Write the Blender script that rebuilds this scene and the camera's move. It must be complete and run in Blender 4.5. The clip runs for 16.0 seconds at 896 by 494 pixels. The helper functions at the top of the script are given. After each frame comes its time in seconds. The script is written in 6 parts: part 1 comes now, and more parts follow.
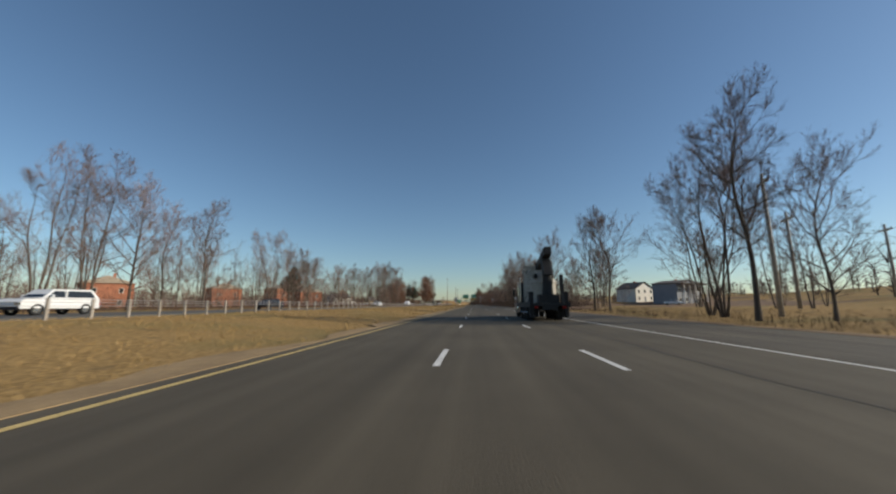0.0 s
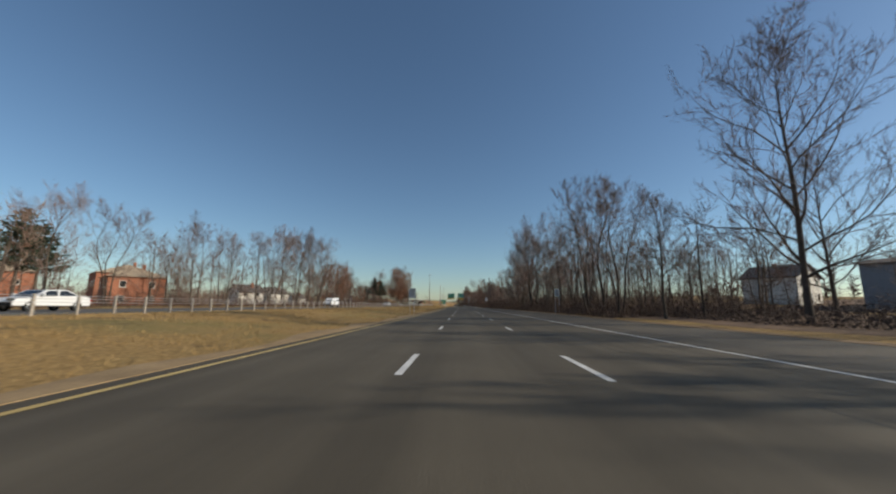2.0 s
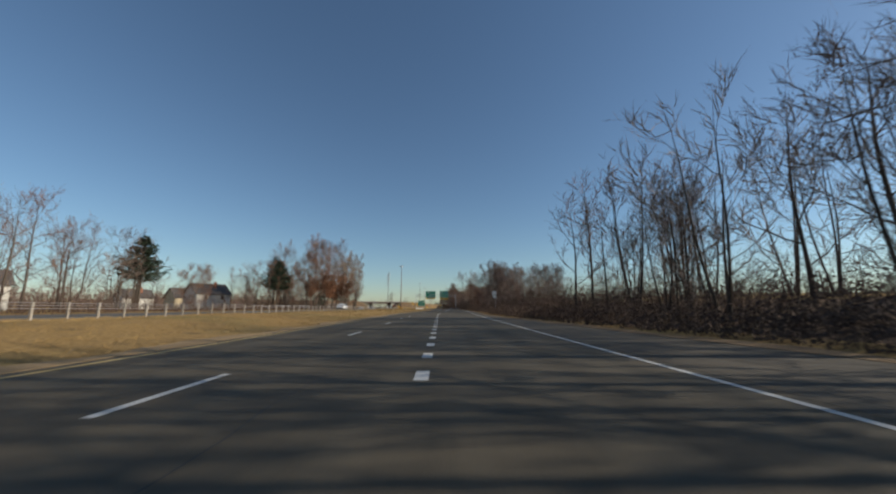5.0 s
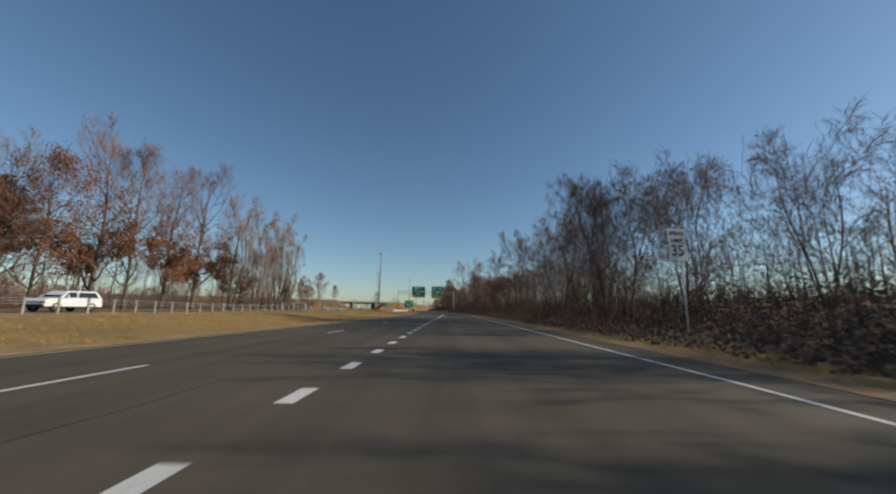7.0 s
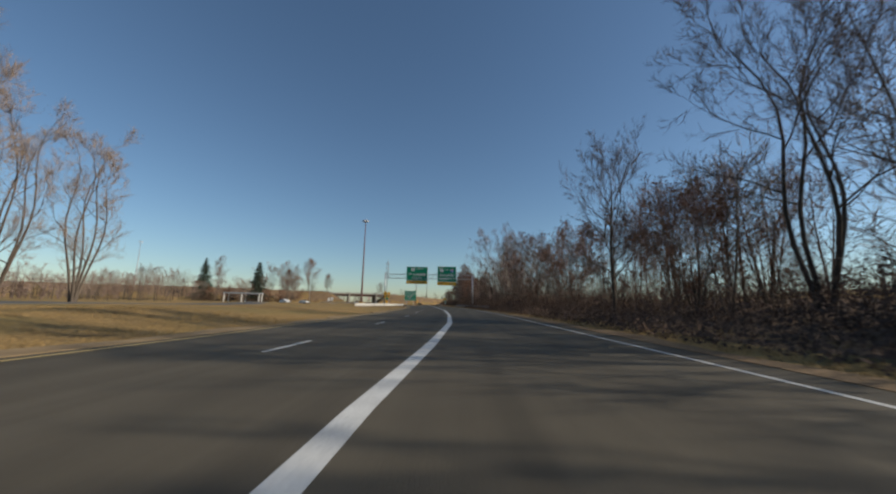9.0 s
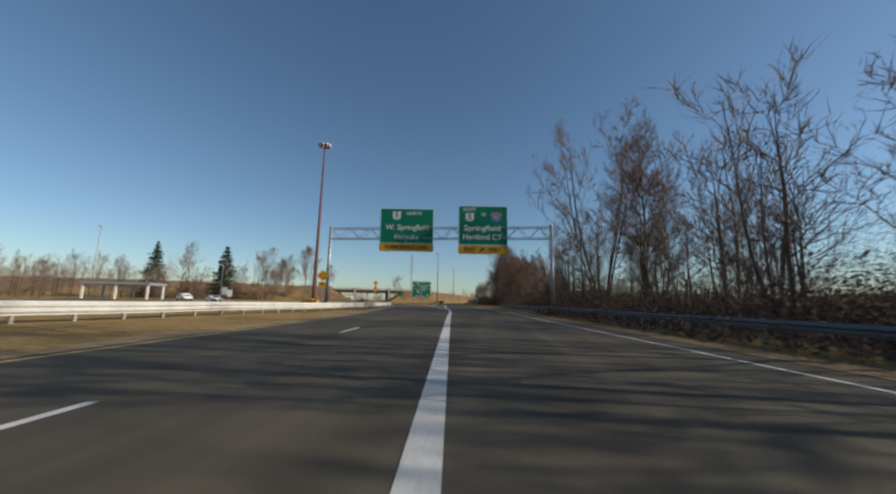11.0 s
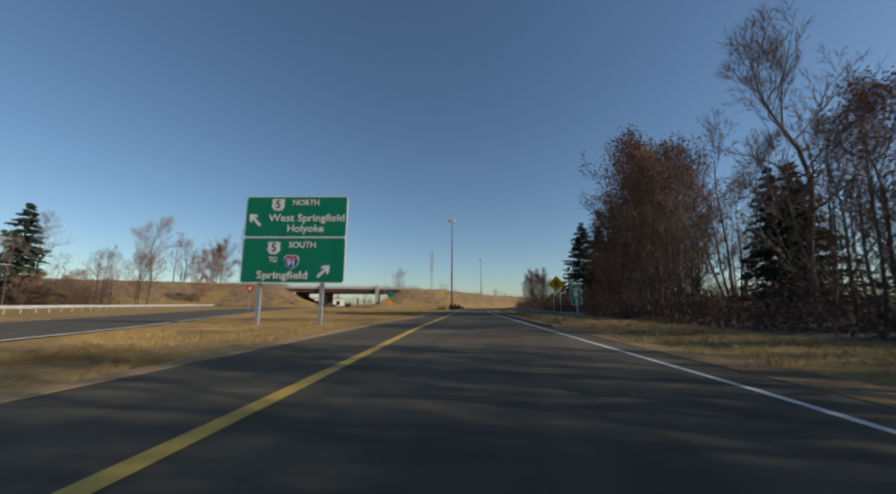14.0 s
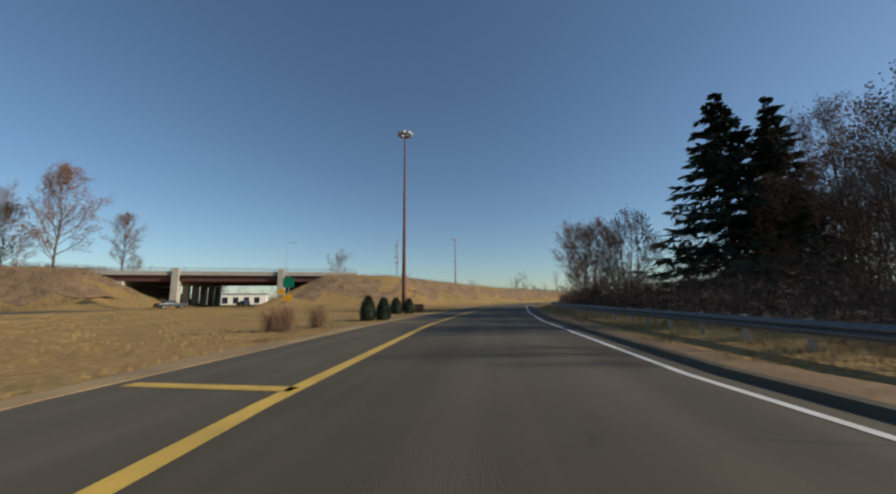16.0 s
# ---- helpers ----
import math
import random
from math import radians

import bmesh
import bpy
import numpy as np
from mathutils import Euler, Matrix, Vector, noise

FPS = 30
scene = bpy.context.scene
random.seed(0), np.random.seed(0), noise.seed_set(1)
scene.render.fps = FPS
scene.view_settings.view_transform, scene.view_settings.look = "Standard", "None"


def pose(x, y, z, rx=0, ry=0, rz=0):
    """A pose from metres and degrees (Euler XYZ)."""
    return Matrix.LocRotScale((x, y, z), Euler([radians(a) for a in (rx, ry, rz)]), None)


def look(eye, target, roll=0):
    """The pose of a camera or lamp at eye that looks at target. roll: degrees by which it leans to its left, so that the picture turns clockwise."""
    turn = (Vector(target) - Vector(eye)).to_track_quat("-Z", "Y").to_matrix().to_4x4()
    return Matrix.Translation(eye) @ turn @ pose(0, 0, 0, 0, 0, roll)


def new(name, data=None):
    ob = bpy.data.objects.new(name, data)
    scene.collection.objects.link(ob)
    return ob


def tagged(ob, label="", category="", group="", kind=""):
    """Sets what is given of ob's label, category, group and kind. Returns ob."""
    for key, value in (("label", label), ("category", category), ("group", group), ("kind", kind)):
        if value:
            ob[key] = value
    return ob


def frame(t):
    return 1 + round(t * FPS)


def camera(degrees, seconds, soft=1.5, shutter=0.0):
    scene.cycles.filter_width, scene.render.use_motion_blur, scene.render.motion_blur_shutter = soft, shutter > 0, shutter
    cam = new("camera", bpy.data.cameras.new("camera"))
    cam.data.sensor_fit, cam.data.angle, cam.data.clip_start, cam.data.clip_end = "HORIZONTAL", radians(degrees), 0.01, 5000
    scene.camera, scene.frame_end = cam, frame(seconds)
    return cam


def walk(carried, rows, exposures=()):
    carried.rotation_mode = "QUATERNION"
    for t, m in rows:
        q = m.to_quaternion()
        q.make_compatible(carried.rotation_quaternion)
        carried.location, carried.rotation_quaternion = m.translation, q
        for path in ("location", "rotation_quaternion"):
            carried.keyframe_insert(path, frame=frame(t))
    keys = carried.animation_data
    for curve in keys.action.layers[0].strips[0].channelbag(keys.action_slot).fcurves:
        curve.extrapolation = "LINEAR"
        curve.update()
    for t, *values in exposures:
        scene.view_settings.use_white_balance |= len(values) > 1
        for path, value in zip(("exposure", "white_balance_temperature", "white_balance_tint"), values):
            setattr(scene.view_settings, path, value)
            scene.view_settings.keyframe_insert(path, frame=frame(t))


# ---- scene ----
# camera: a windscreen camera 1.13 m above the road
cam = camera(102.86, 16.0, soft=2.2, shutter=0.08)
EYE = 1.127
PATH = [
    (0, -2.59, -9.30, 4.23, 9.11, 0.21),
    (0.5, -2.76, 10.25, 3.65, 9.01, -0.19),
    (1, -2.76, 29.75, 3.49, 9.30, -0.59),
    (1.5, -2.57, 49.15, 3.29, 9.30, -0.71),
    (2, -2.28, 68.50, 2.25, 9.22, -0.46),
    (2.5, -1.95, 87.80, 1.62, 9.16, 0.01),
    (3, -1.61, 106.80, 1.20, 9.25, -0.12),
    (3.5, -0.88, 125.20, 0.68, 9.24, -0.24),
    (4, -0.36, 143.53, 0.40, 9.26, -0.15),
    (6.5, -0.38, 236.98, -0.32, 10.19, -0.23),
    (7, -0.10, 255.81, -0.57, 10.01, -0.86),
    (7.5, 0.35, 273.97, -0.55, 9.44, -0.90),
    (8, 0.54, 291.19, 0.07, 9.57, -1.44),
    (8.5, 1.00, 308.61, 0.96, 9.12, -0.85),
    (9, 0.47, 326.54, 1.86, 9.02, -1.09),
    (11.5, -3.91, 417.73, 7.96, 8.60, -1.34),
    (12, -5.16, 435.67, 9.16, 8.78, -1.70),
    (12.5, -7.54, 452.63, 10.08, 8.88, -1.30),
    (13, -9.39, 469.12, 10.89, 8.73, -1.07),
    (13.5, -11.40, 484.76, 10.78, 8.96, -0.79),
    (14, -12.93, 500.18, 11.17, 9.22, -0.27),
    (14.5, -15.43, 515.84, 10.48, 8.71, 0.57),
    (15, -17.53, 532.32, 9.75, 8.56, 1.08),
    (15.5, -19.79, 548.39, 8.34, 8.58, 0.65),
    (16, -21.70, 564.11, 6.45, 8.48, 0.58),
]
walk(cam, [(t, pose(x, y, EYE, 90 + pitch, roll, yaw)) for t, x, y, yaw, pitch, roll in PATH], [(0.0, 0.0), (16.0, 0.0)])

# ---- light: low winter sun from the right ----
SUN_AZ, SUN_EL = radians(91), radians(25.5)
world = bpy.data.worlds.new("world")
scene.world = world
world.use_nodes = True
sky = world.node_tree.nodes.new("ShaderNodeTexSky")
sky.sky_type, sky.sun_disc = "NISHITA", False
sky.sun_elevation, sky.sun_rotation = SUN_EL, SUN_AZ
sky.air_density, sky.dust_density, sky.ozone_density = 1.0, 0.4, 3.0
bg = world.node_tree.nodes["Background"]
bg.inputs["Strength"].default_value = 0.102
tint = world.node_tree.nodes.new("ShaderNodeVectorMath")
tint.operation = "MULTIPLY"
tint.inputs[1].default_value = (0.93, 1.0, 1.0)
world.node_tree.links.new(sky.outputs[0], tint.inputs[0])
world.node_tree.links.new(tint.outputs[0], bg.inputs[0])
sun_data = bpy.data.lights.new("sun", "SUN")
sun_data.energy, sun_data.angle, sun_data.color = 4.8, radians(0.55), (1.0, 0.90, 0.74)
sun = new("sun", sun_data)
sun_dir = Vector((math.sin(SUN_AZ) * math.cos(SUN_EL), math.cos(SUN_AZ) * math.cos(SUN_EL), math.sin(SUN_EL)))
sun.matrix_world = look((60, 200, 120), Vector((60, 200, 120)) - sun_dir)

# ---- materials ----


def material(name, colour, rough=0.8, metal=0.0, dark=None, scale=4.0, fine=40.0, amount=0.5, bump=0.0, spread=0.0, spec=0.3):
    """A surface with a coarse and a fine variation between two colours, a fine relief, and a spread of value from object to object."""
    m = bpy.data.materials.new(name)
    m.use_nodes = True
    nt = m.node_tree
    b = nt.nodes["Principled BSDF"]
    b.inputs["Roughness"].default_value, b.inputs["Metallic"].default_value = rough, metal
    b.inputs["Specular IOR Level"].default_value = spec
    dark = dark or tuple(c * 0.6 for c in colour)
    tc = nt.nodes.new("ShaderNodeTexCoord")
    n1, n2 = nt.nodes.new("ShaderNodeTexNoise"), nt.nodes.new("ShaderNodeTexNoise")
    n1.inputs["Scale"].default_value, n1.inputs["Detail"].default_value = scale, 5
    n2.inputs["Scale"].default_value, n2.inputs["Detail"].default_value = fine, 3
    for n in (n1, n2):
        nt.links.new(tc.outputs["Object"], n.inputs["Vector"])
    add = nt.nodes.new("ShaderNodeMath")
    add.operation = "MULTIPLY_ADD"
    add.inputs[1].default_value = 0.5
    nt.links.new(n2.outputs["Fac"], add.inputs[0])
    half = nt.nodes.new("ShaderNodeMath")
    half.operation = "MULTIPLY"
    half.inputs[1].default_value = 0.5
    nt.links.new(n1.outputs["Fac"], half.inputs[0])
    nt.links.new(half.outputs[0], add.inputs[2])
    rr = nt.nodes.new("ShaderNodeMapRange")
    rr.inputs["From Min"].default_value, rr.inputs["From Max"].default_value = 0.5 - 0.25 / max(amount, 0.01) * 0.5, 0.5 + 0.25 / max(amount, 0.01) * 0.5
    nt.links.new(add.outputs[0], rr.inputs["Value"])
    mix = nt.nodes.new("ShaderNodeMix")
    mix.data_type = "RGBA"
    mix.inputs["A"].default_value, mix.inputs["B"].default_value = (*dark, 1), (*colour, 1)
    nt.links.new(rr.outputs[0], mix.inputs["Factor"])
    out = mix.outputs["Result"]
    if spread:
        oi = nt.nodes.new("ShaderNodeObjectInfo")
        v = nt.nodes.new("ShaderNodeMapRange")
        v.inputs["To Min"].default_value, v.inputs["To Max"].default_value = 1 - spread, 1 + spread
        nt.links.new(oi.outputs["Random"], v.inputs["Value"])
        hsv = nt.nodes.new("ShaderNodeHueSaturation")
        nt.links.new(v.outputs[0], hsv.inputs["Value"])
        nt.links.new(out, hsv.inputs["Color"])
        out = hsv.outputs[0]
    nt.links.new(out, b.inputs["Base Color"])
    if bump:
        bp = nt.nodes.new("ShaderNodeBump")
        bp.inputs["Strength"].default_value, bp.inputs["Distance"].default_value = bump, 0.02
        nt.links.new(n2.outputs["Fac"], bp.inputs["Height"])
        nt.links.new(bp.outputs[0], b.inputs["Normal"])
    return m


def asphalt_material(name, light, dark):
    """Worn asphalt: stone grain, broad stains, and streaks along the way of travel."""
    m = material(name, light, 0.85, dark=dark, scale=0.35, fine=55.0, amount=0.8, bump=0.35, spec=0.25)
    nt = m.node_tree
    tc = [n for n in nt.nodes if n.bl_idname == "ShaderNodeTexCoord"][0]
    mp = nt.nodes.new("ShaderNodeMapping")
    mp.inputs["Scale"].default_value = (1.3, 0.02, 1)
    nt.links.new(tc.outputs["Object"], mp.inputs["Vector"])
    st = nt.nodes.new("ShaderNodeTexNoise")
    st.inputs["Scale"].default_value, st.inputs["Detail"].default_value = 1.0, 4
    nt.links.new(mp.outputs[0], st.inputs["Vector"])
    r = nt.nodes.new("ShaderNodeMapRange")
    r.inputs["From Min"].default_value, r.inputs["From Max"].default_value = 0.35, 0.65
    r.inputs["To Min"].default_value, r.inputs["To Max"].default_value = 0.82, 1.15
    nt.links.new(st.outputs["Fac"], r.inputs["Value"])
    hsv = nt.nodes.new("ShaderNodeHueSaturation")
    b = nt.nodes["Principled BSDF"]
    src = b.inputs["Base Color"].links[0].from_socket
    nt.links.new(src, hsv.inputs["Color"])
    nt.links.new(r.outputs[0], hsv.inputs["Value"])
    nt.links.new(hsv.outputs[0], b.inputs["Base Color"])
    return m


def grass_material():
    """Winter turf: straw, dull green and bare soil in patches of several sizes."""
    m = bpy.data.materials.new("winter_turf")
    m.use_nodes = True
    nt = m.node_tree
    b = nt.nodes["Principled BSDF"]
    b.inputs["Roughness"].default_value, b.inputs["Specular IOR Level"].default_value = 0.95, 0.1
    tc = nt.nodes.new("ShaderNodeTexCoord")

    def noise_at(scale, detail):
        n = nt.nodes.new("ShaderNodeTexNoise")
        n.inputs["Scale"].default_value, n.inputs["Detail"].default_value = scale, detail
        nt.links.new(tc.outputs["Object"], n.inputs["Vector"])
        return n.outputs["Fac"]

    def blend(fac, lo, hi, a, c):
        r = nt.nodes.new("ShaderNodeMapRange")
        r.inputs["From Min"].default_value, r.inputs["From Max"].default_value = lo, hi
        nt.links.new(fac, r.inputs["Value"])
        x = nt.nodes.new("ShaderNodeMix")
        x.data_type = "RGBA"
        for sock, v in (("A", a), ("B", c)):
            if isinstance(v, tuple):
                x.inputs[sock].default_value = (*v, 1)
            else:
                nt.links.new(v, x.inputs[sock])
        nt.links.new(r.outputs[0], x.inputs["Factor"])
        return x.outputs["Result"]
    fine = blend(noise_at(9.0, 4), 0.35, 0.65, (0.20, 0.125, 0.05), (0.39, 0.255, 0.105))
    green = blend(noise_at(6.0, 4), 0.35, 0.65, (0.115, 0.10, 0.04), (0.24, 0.20, 0.085))
    patch = blend(noise_at(0.12, 4), 0.50, 0.74, fine, green)
    soil = blend(noise_at(0.5, 5), 0.62, 0.72, patch, (0.13, 0.09, 0.05))
    nt.links.new(soil, b.inputs["Base Color"])
    bp = nt.nodes.new("ShaderNodeBump")
    bp.inputs["Strength"].default_value, bp.inputs["Distance"].default_value = 0.7, 0.08
    nt.links.new(noise_at(14.0, 5), bp.inputs["Height"])
    nt.links.new(bp.outputs[0], b.inputs["Normal"])
    return m


TURF = grass_material()
ASPHALT = asphalt_material("asphalt", (0.104, 0.087, 0.062), (0.066, 0.055, 0.039))
ASPHALT_OLD = asphalt_material("asphalt_old", (0.12, 0.115, 0.105), (0.08, 0.076, 0.07))
SHOULDER = asphalt_material("gritty_shoulder", (0.112, 0.094, 0.07), (0.06, 0.052, 0.042))
SAND = material("sandy_verge", (0.36, 0.25, 0.13), 0.95, dark=(0.18, 0.122, 0.065), scale=0.9, fine=22, amount=0.8, bump=0.5)
WHITE_PAINT = material("white_road_paint", (0.72, 0.71, 0.67), 0.7, dark=(0.42, 0.41, 0.39), scale=1.5, fine=30, amount=0.6)
YELLOW_PAINT = material("yellow_road_paint", (0.66, 0.49, 0.2), 0.7, dark=(0.34, 0.24, 0.08), scale=1.2, fine=30, amount=0.7)
RAMP_YELLOW = material("fresh_yellow_paint", (0.66, 0.43, 0.08), 0.7, dark=(0.38, 0.25, 0.06), scale=1.2, fine=30, amount=0.7)
BARK = material("bark", (0.13, 0.10, 0.075), 0.9, dark=(0.05, 0.038, 0.03), scale=3, fine=18, amount=0.7, bump=0.8, spread=0.25)
TWIG = material("twigs", (0.24, 0.17, 0.137), 0.9, dark=(0.12, 0.082, 0.067), scale=0.5, fine=6, amount=0.6, spread=0.3)
RED_TWIG = material("red_twigs", (0.30, 0.17, 0.115), 0.9, dark=(0.15, 0.08, 0.055), scale=0.5, fine=6, amount=0.6, spread=0.25)
PALE_TWIG = material("pale_twigs", (0.34, 0.26, 0.20), 0.9, dark=(0.2, 0.15, 0.12), scale=0.5, fine=6, amount=0.6, spread=0.2)
OAK_LEAF = material("dead_oak_leaves", (0.24, 0.108, 0.052), 0.8, dark=(0.12, 0.055, 0.03), scale=0.6, fine=5, amount=0.8, spread=0.2)
NEEDLE = material("needles", (0.05, 0.07, 0.04), 0.8, dark=(0.02, 0.032, 0.02), scale=0.8, fine=6, amount=0.7, spread=0.2)
# shade inside the thickets is put into this colour, darker than dead stems
SHADED_BRUSH = material("shaded_brush_stems", (0.125, 0.078, 0.054), 0.95, dark=(0.05, 0.032, 0.024), scale=0.25, fine=3, amount=0.8, spread=0.25)
STRAW = material("dry_grass", (0.40, 0.275, 0.12), 0.9, dark=(0.22, 0.14, 0.055), scale=0.4, fine=6, amount=0.8)
LITTER = material("leaf_litter", (0.22, 0.13, 0.07), 0.95, dark=(0.10, 0.06, 0.035), scale=0.8, fine=14, amount=0.8, bump=0.8)
STRAW_LITTER = material("straw_litter", (0.27, 0.17, 0.08), 0.95, dark=(0.10, 0.062, 0.035), scale=0.7, fine=12, amount=0.8, bump=0.8)
BANK = material("weedy_bank", (0.30, 0.195, 0.105), 0.95, dark=(0.11, 0.07, 0.04), scale=0.5, fine=4, amount=0.8, bump=1.0)
GALV = material("galvanised_steel", (0.50, 0.51, 0.52), 0.5, 0.6, dark=(0.34, 0.34, 0.35), scale=1.2, fine=14, amount=0.5)
# zinc darkened in colour for the rails whose road side is backlit
SHADED_ZINC = material("shaded_zinc", (0.20, 0.21, 0.225), 0.6, 0.3, dark=(0.12, 0.12, 0.125), scale=0.8, fine=10, amount=0.6)
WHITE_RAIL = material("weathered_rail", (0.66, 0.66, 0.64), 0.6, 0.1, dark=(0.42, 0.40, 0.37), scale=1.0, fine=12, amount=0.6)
RUST = material("weathering_steel", (0.17, 0.075, 0.06), 0.7, 0.2, dark=(0.09, 0.045, 0.04), scale=1.5, fine=14, amount=0.6)
WOOD_POST = material("grey_timber", (0.44, 0.40, 0.34), 0.9, dark=(0.26, 0.22, 0.18), scale=2, fine=20, amount=0.6, bump=0.3, spread=0.15)
CONCRETE = material("concrete", (0.46, 0.43, 0.37), 0.9, dark=(0.30, 0.27, 0.22), scale=0.7, fine=10, amount=0.6, bump=0.25)
GREEN_SIGN = material("green_sheeting", (0.0, 0.21, 0.115), 0.45, dark=(0.0, 0.17, 0.09), scale=0.4, fine=3, amount=0.5)
YELLOW_SIGN = material("yellow_sheeting", (0.80, 0.42, 0.015), 0.45, dark=(0.66, 0.33, 0.015), scale=0.4, fine=3, amount=0.5)
WHITE_SIGN = material("white_sheeting", (0.80, 0.80, 0.78), 0.45, dark=(0.66, 0.66, 0.64), scale=0.6, fine=4, amount=0.5)
BLACK_SIGN = material("black_sheeting", (0.02, 0.02, 0.02), 0.5)
RED_SIGN = material("red_sheeting", (0.62, 0.03, 0.04), 0.45)
BLUE_SIGN = material("blue_sheeting", (0.02, 0.10, 0.42), 0.45)
ALU_BACK = material("aluminium_back", (0.42, 0.42, 0.42), 0.5, 0.5)
BRICK = material("brick_wall", (0.40, 0.17, 0.10), 0.9, dark=(0.28, 0.11, 0.065), scale=0.8, fine=7, amount=0.6, bump=0.4)
SIDING = material("white_siding", (0.74, 0.71, 0.64), 0.7, dark=(0.60, 0.57, 0.50), scale=0.5, fine=5, amount=0.5)
CREAM = material("cream_siding", (0.70, 0.58, 0.38), 0.7, dark=(0.55, 0.44, 0.28), scale=0.5, fine=5, amount=0.5)
GREY_SIDING = material("grey_siding", (0.28, 0.29, 0.31), 0.75, dark=(0.2, 0.21, 0.22), scale=0.5, fine=5, amount=0.5)
SHINGLE = material("roof_shingles", (0.13, 0.115, 0.105), 0.9, dark=(0.07, 0.06, 0.055), scale=1.2, fine=12, amount=0.6)
TAN_ROOF = material("tan_roof", (0.42, 0.34, 0.24), 0.9, dark=(0.28, 0.21, 0.15), scale=1.2, fine=12, amount=0.6)
GLASS_DARK = material("window_glass", (0.03, 0.035, 0.04), 0.08, spec=0.6)
BLACK_PAINT = material("black_lacquer", (0.012, 0.012, 0.014), 0.3, dark=(0.006, 0.006, 0.007), scale=1, fine=8, spec=0.5)
BLACK_DIRTY = material("sooty_steel", (0.03, 0.028, 0.027), 0.65, dark=(0.012, 0.011, 0.011), scale=1.5, fine=10, amount=0.7)
CAR_WHITE = material("white_lacquer", (0.75, 0.75, 0.74), 0.25, dark=(0.68, 0.68, 0.67), scale=1, fine=5, spec=0.5)
CAR_DARK = material("dark_lacquer", (0.03, 0.032, 0.037), 0.25, spec=0.5)
RUBBER = material("rubber", (0.02, 0.02, 0.02), 0.85)
CHROME = material("chrome", (0.6, 0.6, 0.6), 0.2, 0.9)
RED_LAMP = material("red_lamp_glass", (0.35, 0.01, 0.01), 0.2)
YELLOW_BOX = material("yellow_steel", (0.62, 0.34, 0.03), 0.5, dark=(0.42, 0.22, 0.02), scale=2, fine=10)

# ---- building helpers ----


class Shape:
    """Collects vertices and faces for one mesh."""

    def __init__(self):
        self.v, self.f = [], []

    def add(self, verts, faces):
        k = len(self.v)
        self.v += [tuple(p) for p in verts]
        self.f += [tuple(i + k for i in q) for q in faces]
        return self

    def box(self, x0, y0, z0, x1, y1, z1, m=None):
        vs = [(x, y, z) for z in (z0, z1) for y in (y0, y1) for x in (x0, x1)]
        if m is not None:
            vs = [m @ Vector(p) for p in vs]
        return self.add(vs, [(0, 2, 3, 1), (4, 5, 7, 6), (0, 1, 5, 4), (2, 6, 7, 3), (0, 4, 6, 2), (1, 3, 7, 5)])

    def tube(self, pts, radii, sides=8, cap=True):
        pts = [Vector(p) for p in pts]
        k, n = len(self.v), len(pts)
        for i, p in enumerate(pts):
            d = (pts[min(i + 1, n - 1)] - pts[max(i - 1, 0)]).normalized()
            a = d.orthogonal().normalized() if abs(d.z) < 0.95 else (d.cross(Vector((0, 1, 0)))).normalized()
            if abs(d.z) < 0.95:
                a = d.cross(Vector((0, 0, 1))).normalized()
            b = d.cross(a)
            r = radii[i] if isinstance(radii, (list, tuple)) else radii
            for j in range(sides):
                w = 2 * math.pi * j / sides
                self.v.append(tuple(p + r * (math.cos(w) * a + math.sin(w) * b)))
        for i in range(n - 1):
            for j in range(sides):
                j2 = (j + 1) % sides
                self.f.append((k + i * sides + j, k + i * sides + j2, k + (i + 1) * sides + j2, k + (i + 1) * sides + j))
        if cap:
            self.f.append(tuple(k + j for j in range(sides))[::-1])
            self.f.append(tuple(k + (n - 1) * sides + j for j in range(sides)))
        return self

    def prism(self, outline, axis, a, b):
        """An outline in the two other axes, drawn out along an axis from a to b."""
        n = len(outline)

        def p3(p, c):
            return {"x": (c, p[0], p[1]), "y": (p[0], c, p[1]), "z": (p[0], p[1], c)}[axis]
        vs = [p3(p, a) for p in outline] + [p3(p, b) for p in outline]
        fs = [(i, (i + 1) % n, n + (i + 1) % n, n + i) for i in range(n)] + [tuple(range(n))[::-1], tuple(range(n, 2 * n))]
        return self.add(vs, fs)

    def quad(self, a, b, c, d):
        return self.add([a, b, c, d], [(0, 1, 2, 3)])

    def mesh(self, name, mat, smooth=False, bevel=0.0):
        me = bpy.data.meshes.new(name)
        me.from_pydata(self.v, [], self.f)
        me.materials.append(mat)
        if bevel:
            bm = bmesh.new()
            bm.from_mesh(me)
            bmesh.ops.bevel(bm, geom=list(bm.edges), offset=bevel, segments=1, affect="EDGES", clamp_overlap=True)
            bmesh.ops.recalc_face_normals(bm, faces=bm.faces)
            bm.to_mesh(me)
            bm.free()
        if smooth:
            me.polygons.foreach_set("use_smooth", [True] * len(me.polygons))
        me.update()
        return me


def part(name, shape, mat, parent=None, label="", smooth=False, bevel=0.0, loc=None):
    ob = new(name, shape.mesh(name, mat, smooth, bevel) if isinstance(shape, Shape) else shape)
    ob.parent = parent
    if loc is not None:
        ob.location = loc
    if label:
        ob["label"] = label
    return ob


def thing(name, label, category, group="", kind="", m=None):
    ob = tagged(new(name), label, category, group, kind)
    if m is not None:
        ob.matrix_basis = m
    return ob


